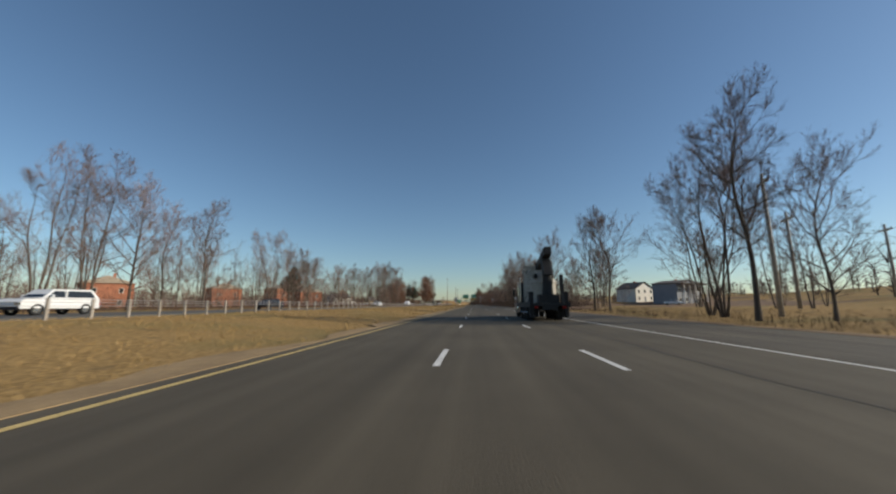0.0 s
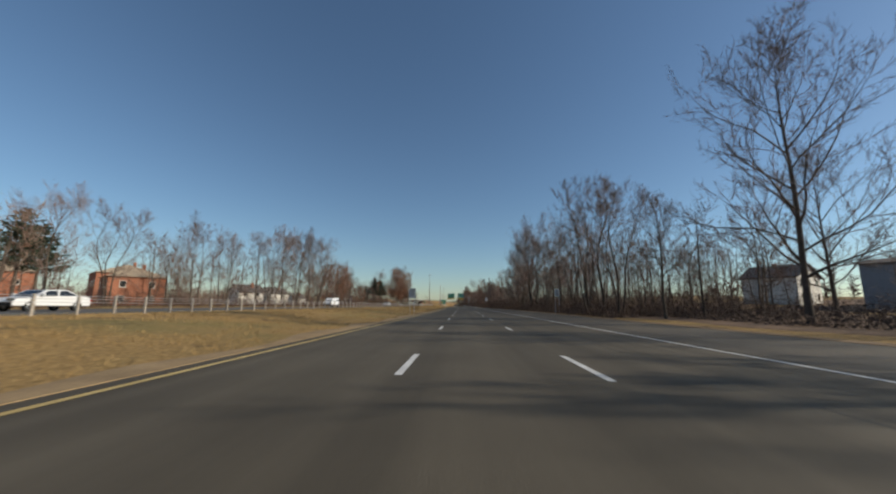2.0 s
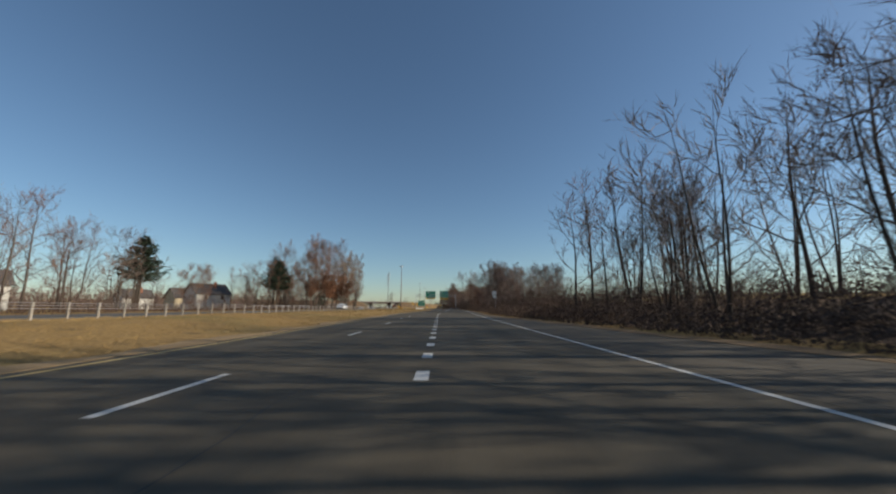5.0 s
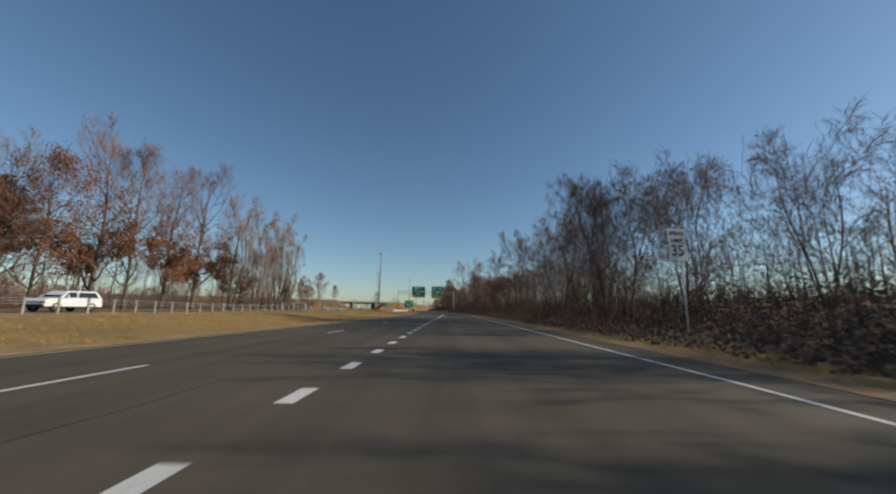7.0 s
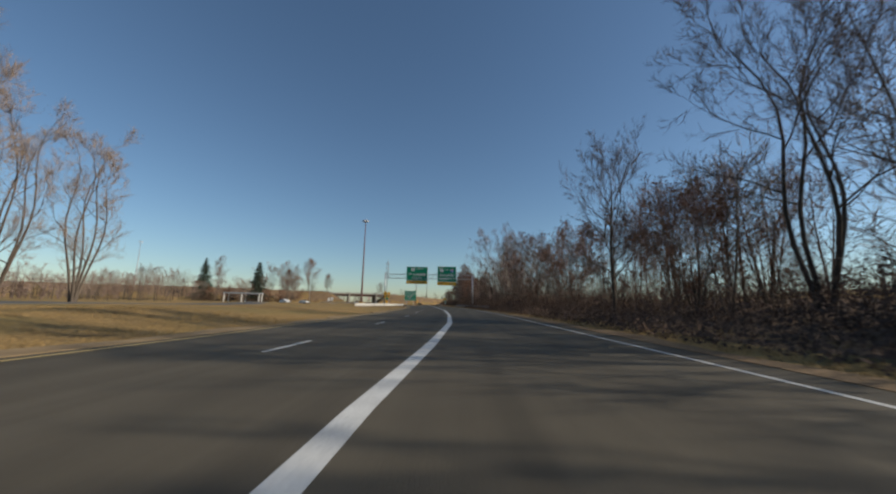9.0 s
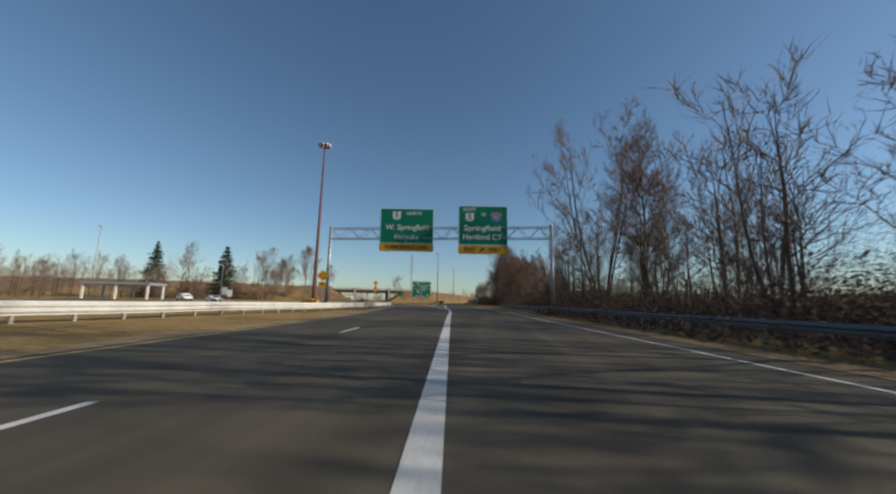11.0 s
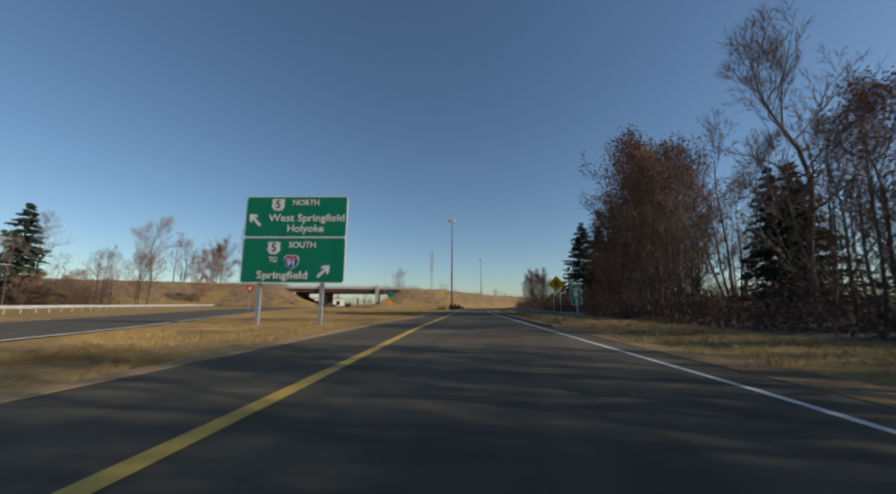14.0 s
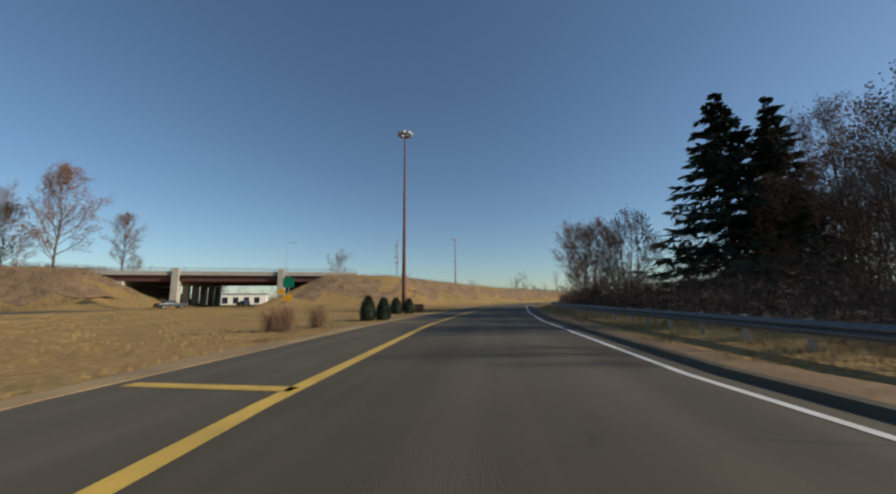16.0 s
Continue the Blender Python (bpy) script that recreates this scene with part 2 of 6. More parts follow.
def lettering(text, size, mat, parent, m, bold=0.0, name="lettering", width=None):
    """Words as a thin mesh: built-in letters, drawn upright on a face; m is their pose."""
    cu = bpy.data.curves.new("words", "FONT")
    cu.body, cu.size, cu.align_x, cu.align_y = text, size, "CENTER", "CENTER"
    cu.extrude, cu.offset, cu.resolution_u = 0.004, bold, 3
    tmp = bpy.data.objects.new("words", cu)
    scene.collection.objects.link(tmp)
    bpy.context.view_layer.update()
    me = bpy.data.meshes.new_from_object(tmp.evaluated_get(bpy.context.evaluated_depsgraph_get()))
    bpy.data.objects.remove(tmp)
    bpy.data.curves.remove(cu)
    if width:
        xs = [v.co.x for v in me.vertices]
        me.transform(Matrix.Diagonal((width / (max(xs) - min(xs)), 1, 1, 1)))
    me.materials.clear()
    me.materials.append(mat)
    ob = new(name, me)
    ob.parent, ob.matrix_basis = parent, m
    return ob


def facing(x, z, y=-0.03):
    """A pose on a sign's front, which looks towards -y."""
    return pose(x, y, z, 90, 0, 0)

# ---- the plan: lines along the way, as x over y ----


def line(*pairs):
    ys, xs = [p[1] for p in pairs], [p[0] for p in pairs]
    return lambda y: float(np.interp(y, ys, xs))


LANE = 3.32
x_mid = line((0, -200), (0, 150), (-1.0, 195), (-2.3, 245), (-1.3, 296), (-0.9, 311), (-0.6, 320), (-0.6, 330), (-0.3, 337), (-0.1, 348), (-0.6, 364), (-2.4, 392), (-5.6, 422), (-7.2, 438), (-8.6, 449),
             (-10.4, 460), (-12.4, 476), (-14.5, 492))
x_lane = line((-LANE, -200), (-LANE, 160), (-4.6, 200), (-6.2, 250), (-4.6, 298), (-3.8, 336), (-4.1, 362), (-6.0, 392), (-9.2, 422), (-10.8, 438))
x_left = line((-6.95, -200), (-6.9, 165), (-8.2, 205), (-9.8, 250), (-8.2, 300), (-7.3, 338), (-7.8, 362), (-9.6, 392), (-12.8, 422), (-15.4, 440), (-18.0, 452))
x_right = line((4.4, -200), (4.4, 110), (3.9, 150), (3.8, 200), (3.9, 243), (4.8, 262), (5.3, 298), (5.7, 333), (5.4, 362), (3.6, 395), (0.6, 424), (-1.0, 442), (-3.9, 459.5),
               (-6.0, 475), (-8.0, 491), (-9.8, 506), (-12.3, 522), (-14.8, 538), (-17.0, 554), (-18.8, 570), (-18.9, 584), (-18.2, 597), (-15.4, 627), (-8.2, 662), (4, 702),
               (21, 747), (51, 802))
x_yellow = line((-14.6, 494), (-15.7, 503), (-18.1, 519), (-20.1, 536), (-22.2, 552.5), (-24.2, 567), (-24.5, 580), (-23.8, 595), (-21.0, 625), (-13.8, 660), (-1.8, 700), (15, 745), (45, 800))
x_verge_r = line((10.6, -200), (10.6, 150), (9.0, 185), (5.4, 228), (5.2, 243), (6.0, 262), (6.4, 298), (6.7, 333), (6.4, 362), (4.6, 395), (1.6, 424), (0.0, 442), (-2.9, 459.5),
                 (-5.1, 475), (-7.1, 491), (-8.9, 506), (-11.5, 522), (-14.0, 538), (-16.2, 554), (-18.0, 570), (-18.1, 584), (-17.3, 597), (-14.4, 627), (-7.2, 662), (5, 702),
                 (22, 747), (52, 802))
x_gore = line((-8.6, 448), (-10.9, 456), (-12.2, 463), (-14.6, 473), (-16.9, 481), (-20.0, 489.5), (-23.2, 498), (-31, 514), (-43, 534), (-58, 560), (-78, 600), (-93, 650), (-101, 720))
x_branch_l = line((-13.3, 422), (-16.3, 440), (-19.0, 455), (-22.5, 470), (-27.5, 485), (-33.5, 500), (-43, 516), (-56, 536), (-73, 562), (-93, 601), (-108, 650), (-116, 720))
x_fence = line((-21, -200), (-21, 160), (-22.5, 210), (-23.5, 275), (-24.5, 345))
x_opp_r = line((-24.5, -200), (-24.5, 180), (-27, 280), (-32, 340), (-52, 420), (-92, 500), (-130, 560), (-170, 620))
OPP_W = 11.5


def x_asphalt_l(y):
    if y < 449:
        return x_left(y) - 0.5
    return float(np.interp(y, [449, 456, 475, 490, 497, 503, 519, 536, 552, 568, 580, 595, 625, 660, 700, 745, 800],
                           [-18.0, -11.4, -15.4, -19.5, -20.5, -18.8, -21.0, -22.8, -25.0, -27.1, -27.3, -26.6, -24.0, -16.8, -4.8, 12, 42]))


RIDGE = [(-420, 520, 10.5), (-200, 606, 10.5), (-135, 636, 9.6), (-55, 667, 8.0), (-25, 702, 5.4), (10, 750, 4.6), (60, 840, 4.6), (160, 1000, 4)]


def ridge_height(x, y):
    """Height of the highway's embankment at a place, with the gap for the underpass."""
    best = -99.0
    for (ax, ay, az), (bx, by, bz) in zip(RIDGE, RIDGE[1:]):
        dx, dy = bx - ax, by - ay
        u = min(1.0, max(0.0, ((x - ax) * dx + (y - ay) * dy) / (dx * dx + dy * dy)))
        d = math.hypot(x - ax - u * dx, y - ay - u * dy)
        top = az + u * (bz - az)
        best = max(best, top - max(0.0, d - 9.0) * 0.5)
    px = -90 + (y - 652) * -0.35
    half = 13.5
    gap = max(0.0, abs(x - px) - half) * 0.62
    return min(best, gap) if best > 0 else best


def ground_height(x, y):
    h = -0.05
    lo, hi = (x_asphalt_l(y), x_verge_r(y))
    if x < lo - 1.2 and y < 449:
        u = min(1.0, (lo - 1.2 - x) / 9.0)
        flat = 1 - 0.75 * min(1.0, max(0.0, (y - 365) / 30.0))
        h += 0.55 * u * u * (3 - 2 * u) * flat
        h += 0.12 * noise.noise((x * 0.15, y * 0.12, 0)) * u
        if x < x_fence(y) - 1.5:
            h = min(h, 0.42 * flat) if x > x_opp_r(y) - OPP_W - 2 else h
    if y >= 449 and x < x_branch_l(y) - 1.5:
        h += 0.18 * noise.noise((x * 0.05, y * 0.05, 3)) + 0.12
    if x > hi + 1.0:
        u = min(1.0, (x - hi - 1.0) / 14.0)
        h += 0.5 * u + 0.35 * u * noise.noise((x * 0.09, y * 0.09, 5))
        if y > 120 and y < 420:
            h += 1.6 * min(1.0, max(0.0, (x - hi - 6) / 12.0)) * min(1.0, (y - 120) / 30.0)
    h = max(h, ridge_height(x, y))
    far = max(0.0, x - 70)
    h += min(14.0, far * 0.09) * (0.6 + 0.4 * math.sin(y * 0.013 + 1))
    return h


def graded(a, b, step, pad, far):
    """Coordinates with an even step from a to b and growing steps out to far."""
    mid = list(np.arange(a, b + step * 0.5, step))
    out, d = [], step
    p = b
    while p < far:
        d *= 1.35
        p += d
        out.append(p)
    left, d, p = [], step, a
    while p > -far:
        d *= 1.35
        p -= d
        left.append(p)
    return left[::-1] + mid + out


gx, gy = graded(-75, 40, 1.6, 0, 3500), graded(-40, 700, 3.2, 0, 3500)
g = Shape()
for yy in gy:
    for xx in gx:
        g.v.append((xx, yy, ground_height(xx, yy) if abs(xx) < 1500 and -300 < yy < 1500 else 2.0))
nx = len(gx)
g.f = [(j * nx + i, j * nx + i + 1, (j + 1) * nx + i + 1, (j + 1) * nx + i) for j in range(len(gy) - 1) for i in range(nx - 1)]
ground = tagged(part("ground", g, TURF, smooth=True), "straw-coloured winter grass with green and bare patches", "ground", kind="structure")


def strip(fa, fb, y0, y1, z, step=2.0, thick=0.25):
    """A slab between two lines, from y0 to y1."""
    s = Shape()
    ys = np.arange(y0, y1 + step * 0.5, step)
    for y in ys:
        a, b = fa(y), fb(y)
        zz = z if not callable(z) else z(y)
        s.v += [(a, y, zz), (b, y, zz), (a, y, zz - thick), (b, y, zz - thick)]
    for i in range(len(ys) - 1):
        k = 4 * i
        s.f += [(k, k + 1, k + 5, k + 4), (k + 2, k, k + 4, k + 6), (k + 1, k + 3, k + 7, k + 5)]
    return s


road = tagged(part("road", strip(x_asphalt_l, x_verge_r, -160, 800, 0.0), ASPHALT), "grey worn asphalt carriageway with painted lines", "road", kind="structure")
branch = tagged(part("road", strip(x_branch_l, x_gore, 422, 718, -0.006), ASPHALT), "side road curving away towards the underpass", "road", kind="structure")
opposite = tagged(part("road", strip(lambda y: x_opp_r(y) - OPP_W, x_opp_r, -160, 620, lambda y: 0.52 if y < 365 else 0.52 - min(0.4, (y - 365) * 0.0134), step=4), ASPHALT_OLD),
                  "opposite carriageway of pale asphalt beyond the fence", "road", kind="structure")
verge = tagged(part("verge", strip(lambda y: x_left(y) - 1.2 + 0.2 * math.sin(y * 0.35) + 0.3 * math.sin(y * 0.9) + 0.5 * noise.noise((0, y * 0.6, 0)), lambda y: x_left(y) - 0.42, -120, 446, 0.012, step=1.0), SAND),
               "strip of pale sand and grit along the asphalt", "verge", kind="structure")
island_verge = tagged(part("verge", strip(lambda y: x_asphalt_l(y) - 0.5 + 0.2 * math.sin(y * 0.8), lambda y: x_asphalt_l(y) + 0.1, 499, 640, 0.012, step=1.0), SAND),
                      "crumbled edge of grit beside the ramp", "verge", kind="structure")
shoulder = tagged(part("shoulder", strip(lambda y: x_right(y) + 0.32, lambda y: x_verge_r(y) - 0.1, -120, 226, 0.003, thick=0.002), SHOULDER), "paler gritty paved shoulder", "shoulder", kind="structure")
right_verge = tagged(part("verge", strip(x_verge_r, lambda y: x_verge_r(y) + 1.0 + 0.25 * math.sin(y * 0.5) + 0.4 * noise.noise((0, y * 0.4, 2)), -120, 640, 0.012, step=1.0), STRAW_LITTER),
                     "dead leaves and grit along the outer edge", "verge", kind="structure")


floor_shape = Shape()
floor_ys, floor_us = list(np.arange(60, 700, 3.0)), (0.0, 1.0, 2.0, 3.5, 5, 7, 9.5, 13, 18, 25, 35, 50, 75, 110)
for y in floor_ys:
    for u in floor_us:
        x = x_verge_r(y) + 2.6 + 0.5 * math.sin(y * 0.4) + (3.4 if y > 440 else 0) + u * min(1.0, (y - 57) / 30)
        floor_shape.v.append((x, y, ground_height(x, y) + (0.03 if 0 < u < 110 else -0.2)))
m = len(floor_us)
floor_shape.f = [(j * m + i, j * m + i + 1, (j + 1) * m + i + 1, (j + 1) * m + i) for j in range(len(floor_ys) - 1) for i in range(m - 1)]
tagged(part("woodland_floor", floor_shape, LITTER, smooth=True), "brown leaf litter under the roadside trees", "ground", kind="structure")

def paint(fx, y0, y1, w, z=0.006, step=2.0):
    n = max(1, int(math.ceil((y1 - y0) / step)))
    s = Shape()
    for i in range(n + 1):
        y = y0 + (y1 - y0) * i / n
        s.v += [(fx(y) - w / 2, y, z), (fx(y) + w / 2, y, z)]
    for i in range(n):
        s.f.append((2 * i, 2 * i + 1, 2 * i + 3, 2 * i + 2))
    return s


for k in range(-8, 17):
    part("lane_dash", paint(x_mid, 11.0 * k - 2.75, 11.0 * k, 0.13), WHITE_PAINT, road)
for y in [11.0 * k for k in range(-8, 19)] + [208.5, 218.5, 229, 239.7, 250.7, 263, 275.2, 287.5, 299.7, 310.7, 325.5, 337, 348, 359, 370, 381, 392, 403, 414]:
    part("lane_dash", paint(x_lane, y - 2.5, y, 0.13), WHITE_PAINT, road)
for k in range(45):
    y = 299.4 - 2.548 * k
    part("lane_dash", paint(x_mid, y - 0.85, y, 0.24), WHITE_PAINT, road)
part("solid_line", paint(x_mid, 304.6, 494, 0.3), WHITE_PAINT, road)
part("edge_line", paint(x_left, -150, 446, 0.13), YELLOW_PAINT, road)
part("edge_line", paint(x_right, -150, 640, 0.13), WHITE_PAINT, road)
part("edge_line", paint(x_yellow, 494, 700, 0.24), RAMP_YELLOW, road)
part("solid_line", paint(x_gore, 448, 560, 0.27), WHITE_PAINT, road)
part("edge_line", paint(lambda y: x_branch_l(y) + 0.5, 446, 600, 0.13, z=0.002), WHITE_PAINT, branch)
for k in range(14):
    # chevrons in the gore, their points towards the traffic
    yr = 471.6 + 1.45 * k
    f = (yr - 471) / 20
    xr, ya, yl, t = x_mid(yr), yr - 0.4 - 0.8 * f, yr + 0.6 + 1.6 * f, 0.34
    xa, xl = xr - 0.5 - 1.3 * f, x_gore(yl)
    s = Shape()
    s.add([(xl, yl, 0.004), (xa, ya, 0.004), (xa, ya + t, 0.004), (xl, yl + t * 1.1, 0.004), (xr, yr, 0.004), (xr, yr + t, 0.004)], [(0, 1, 2, 3), (1, 4, 5, 2)])
    part("chevron", s, WHITE_PAINT, road)
for y in (523.4, 537.0, 554.5, 568.6, 583):
    # yellow hatch bars between the line and the grass
    s = Shape()
    x1, x0 = x_yellow(y), x_asphalt_l(y) + 0.35
    s.quad((x0, y + 0.1, 0.006), (x1, y, 0.006), (x1, y + 0.24, 0.006), (x0, y + 0.34, 0.006))
    part("hatch_bar", s, RAMP_YELLOW, road)
for y0, y1, off in ((-60, 60, 1.75), (60, 175, 1.8), (180, 300, -1.6)):
    # long tarred seams
    fx = (lambda y, o=off: (x_mid(y) if y < 494 else x_yellow(y)) + o + 0.06 * math.sin(y * 0.7) + 0.04 * math.sin(y * 2.3))
    part("tar_seam", paint(fx, y0, y1, 0.02, z=0.003, step=0.8), BLACK_DIRTY, road)

# low asphalt kerb along the ramp
kerb = Shape()
ys = np.arange(520, 640, 2.0)
for y in ys:
    x = x_right(y) + 0.5
    kerb.v += [(x, y, 0), (x + 0.05, y, 0.09), (x + 0.2, y, 0.1), (x + 0.28, y, 0.0)]
for i in range(len(ys) - 1):
    for j in range(3):
        kerb.f.append((4 * i + j, 4 * i + j + 1, 4 * i + j + 5, 4 * i + j + 4))
tagged(part("kerb", kerb, ASPHALT), "low dark asphalt kerb beside the ramp", "kerb", kind="structure")

# ---- trees ----


class Tree:
    """A bare tree: stems, limbs along them within a crown's outline, branches, twigs and fine shoots, each bending up towards the light."""

    def __init__(self, seed, height, shape):
        self.rng, self.h, self.s = random.Random(seed), height, shape
        self.wood, self.twigs, self.leaves = Shape(), Shape(), Shape()
        self.tips = []

    def curve(self, p, d, length, steps, rise, wobble):
        """A bent line from p: its points, turning by chance and by the pull upwards."""
        rng, pts = self.rng, [p]
        for _ in range(steps):
            d = (d + Vector((rng.gauss(0, wobble), rng.gauss(0, wobble), rng.gauss(0, wobble) + rise))).normalized()
            p = p + d * (length / steps)
            pts.append(p)
        return pts

    def aside(self, d, angle, turn):
        """A direction that leaves d by an angle, turned round it."""
        a = d.orthogonal().normalized()
        b = d.cross(a)
        return (d * math.cos(angle) + (a * math.cos(turn) + b * math.sin(turn)) * math.sin(angle)).normalized()

    def ribbon(self, pts, w):
        """A flat sliver that narrows to its tip."""
        t, rng = self.twigs, self.rng
        d = pts[-1] - pts[0]
        side = d.cross(Vector((rng.gauss(0, 1), rng.gauss(0, 1), rng.gauss(0, 1)))).normalized() * w
        k = len(t.v)
        for i, p in enumerate(pts[:-1]):
            f = 1 - 0.6 * i / len(pts)
            t.v += [tuple(p - side * f), tuple(p + side * f)]
        t.v.append(tuple(pts[-1]))
        n = len(pts) - 1
        t.f += [(k + 2 * i, k + 2 * i + 1, k + 2 * i + 3, k + 2 * i + 2) for i in range(n - 1)] + [(k + 2 * n - 2, k + 2 * n - 1, k + 2 * n)]

    def lean(self, z):
        return Vector((self.s["tilt"] * z * (0.4 + 0.6 * z / self.h), 0, 0))

    def build(self):
        s, rng, h = self.s, self.rng, self.h
        turn = rng.uniform(0, 6.3)
        n = s["stems"]
        for k in range(n):
            w = turn + 6.283 * k / n + rng.uniform(-0.4, 0.4)
            splay = s["splay"] * rng.uniform(0.6, 1.25) if n > 1 else 0.02
            out = Vector((math.cos(w), math.sin(w), 0))
            top = h * (0.93 if k == 0 else rng.uniform(0.75, 0.93))
            wob = rng.uniform(0, 6.3)
            pts = []
            for i in range(11):
                u = i / 10
                z = -0.3 + (top + 0.3) * u
                p = out * ((0.16 if n > 1 else 0) + splay * top * (u - 0.35 * u * u)) + Vector((0, 0, z)) + self.lean(max(z, 0))
                p += Vector((math.sin(z * 0.5 + wob), math.cos(z * 0.38 + wob), 0)) * s["sway"] * u * h * 0.09
                pts.append(p)
            r0 = h * s["girth"] / n ** 0.4
            radii = [r0 * ((1 - i / 10) ** 0.8 * 0.94 + 0.06) * (1.3 if i == 0 else 1) for i in range(11)]
            self.wood.tube(pts, radii, s["sides"] + 2, cap=False)
            count = max(4, int(s["limbs"] / n ** 0.75))
            for j in range(count):
                f = (j + rng.random() * 0.9) / count
                u = s["low"] + (0.985 - s["low"]) * f
                i = min(9, int(u * 10))
                p, along = pts[i].lerp(pts[i + 1], u * 10 - i), (pts[i + 1] - pts[i]).normalized()
                a = 2.4 * j + wob + rng.uniform(-0.5, 0.5)
                if n > 1 and math.cos(a - w) < -0.3 and rng.random() < 0.6:
                    a += math.pi
                span = max(0.36, math.sin(math.pi * min(0.97, 0.12 + 0.86 * f) ** s["peak"])) ** 0.7
                length = s["wide"] * h * span * rng.uniform(0.75, 1.3)
                steep = 0.35 + 0.6 * f + rng.uniform(-0.2, 0.2)
                d = (Vector((math.cos(a), math.sin(a), 0)) * math.cos(steep) + Vector((0, 0, math.sin(steep)))).normalized()
                self.limb(p, (d + along * 0.25).normalized(), length, radii[i] * rng.uniform(0.4, 0.6))
        if s["hang"]:
            self.strands()
        return self

    def limb(self, p, d, length, r):
        s, rng = self.s, self.rng
        pts = self.curve(p, d, length, 6, 0.07, 0.13)
        r = max(r, 0.022)
        self.wood.tube(pts, [r * (1 - 0.14 * i) for i in range(7)], s["sides"], cap=False)
        n = s["branches"]
        for j in range(n):
            u = 0.22 + 0.78 * (j + rng.random() * 0.7) / n
            i = min(5, int(u * 6))
            q, along = pts[i].lerp(pts[i + 1], min(1.0, u * 6 - i)), (pts[i + 1] - pts[i]).normalized()
            self.branch(q, self.aside(along, rng.uniform(0.45, 0.95), 2.4 * j + rng.uniform(-0.6, 0.6)), length * rng.uniform(0.34, 0.52) * (1.15 - 0.45 * u), r * (1 - 0.75 * u) * 0.6)
        self.branch(pts[-1], (pts[-1] - pts[-2]).normalized(), length * 0.3, r * 0.3)

    def branch(self, p, d, length, r):
        s, rng = self.s, self.rng
        length = max(length, 0.45)
        pts = self.curve(p, d, length, 4, -0.1 if s["hang"] else 0.1, 0.16)
        r = max(r, s["thin"] * 1.15)
        if r > max(0.024, s["thin"] * 1.7):
            self.twigs.tube(pts, [r, r * 0.85, r * 0.7, r * 0.5, r * 0.25], 3, cap=False)
        else:
            self.ribbon(pts, r)
        n = s["sprigs"]
        for j in range(n):
            u = 0.15 + 0.85 * (j + rng.random() * 0.8) / n
            i = min(3, int(u * 4))
            q, along = pts[i].lerp(pts[i + 1], min(1.0, u * 4 - i)), (pts[i + 1] - pts[i]).normalized()
            e = self.curve(q, self.aside(along, rng.uniform(0.35, 0.85), rng.uniform(0, 6.3)), s["twig"] * rng.uniform(0.45, 1.0) * (1.2 - 0.5 * u), 2, -0.2 if s["hang"] else 0.14, 0.15)
            self.ribbon(e, s["thin"])
            self.tips.append(e[-1])
            for _ in range(s["fans"]):
                v = rng.random()
                b = e[0].lerp(e[1], v * 2) if v < 0.5 else e[1].lerp(e[2], v * 2 - 1)
                t = b + (self.aside((e[2] - e[0]).normalized(), rng.uniform(0.3, 0.9), rng.uniform(0, 6.3)) + Vector((0, 0, 0.15))) * s["twig"] * rng.uniform(0.25, 0.6)
                self.ribbon([b, t], s["thin"] * 0.8)
                self.tips.append(t)

    def strands(self):
        """Vines that hang from the crown, some in tangled bundles."""
        rng, s = self.rng, self.s
        for _ in range(s["vines"]):
            p = rng.choice(self.tips)
            for _ in range(rng.randint(1, 3)):
                q = p + Vector((rng.gauss(0, 0.25), rng.gauss(0, 0.25), 0))
                e = self.curve(q, Vector((rng.gauss(0, 0.3), rng.gauss(0, 0.3), -1)).normalized(), min(max(q.z - 0.3, 0.3), rng.uniform(0.8, 4.5)), 5, -0.25, 0.28)
                self.ribbon(e, s["thin"] * 1.3)

    def leaf_out(self, count, size, below=1.0):
        rng = self.rng
        tips = [t for t in self.tips if below >= 1 or t.z < self.h * below * rng.uniform(0.5, 1.5)]
        for _ in range(count):
            p = rng.choice(tips) + Vector((rng.gauss(0, 0.22), rng.gauss(0, 0.22), rng.gauss(0, 0.2)))
            a = Vector((rng.uniform(-1, 1), rng.uniform(-1, 1), rng.uniform(-1, 1))).normalized() * size * rng.uniform(0.6, 1.2)
            b = a.orthogonal().normalized() * size * 0.7
            self.leaves.add([p - a, p + b, p + a, p - b], [(0, 1, 2, 3)])
        return self


STYLE = dict(limbs=20, branches=8, sprigs=8, fans=5, low=0.2, peak=0.8, wide=0.3, stems=1, splay=0.0, girth=0.0115, sway=0.15, tilt=0.0, hang=False, vines=0, twig=1.0, thin=0.011, sides=5)


def style(**kw):
    s = dict(STYLE)
    s.update(kw)
    return s


TREE_MESHES = {}


def tree_kind(key, seed, height, st, twig=TWIG, leaves=0, leaf_size=0.09, leaf_mat=OAK_LEAF, below=1.0):
    t = Tree(seed, height, st).build()
    if leaves:
        t.leaf_out(leaves, leaf_size, below)
    TREE_MESHES[key] = (height, t.wood.mesh("trunk", BARK, True), t.twigs.mesh("crown", twig), t.leaves.mesh("foliage", leaf_mat) if leaves else None)


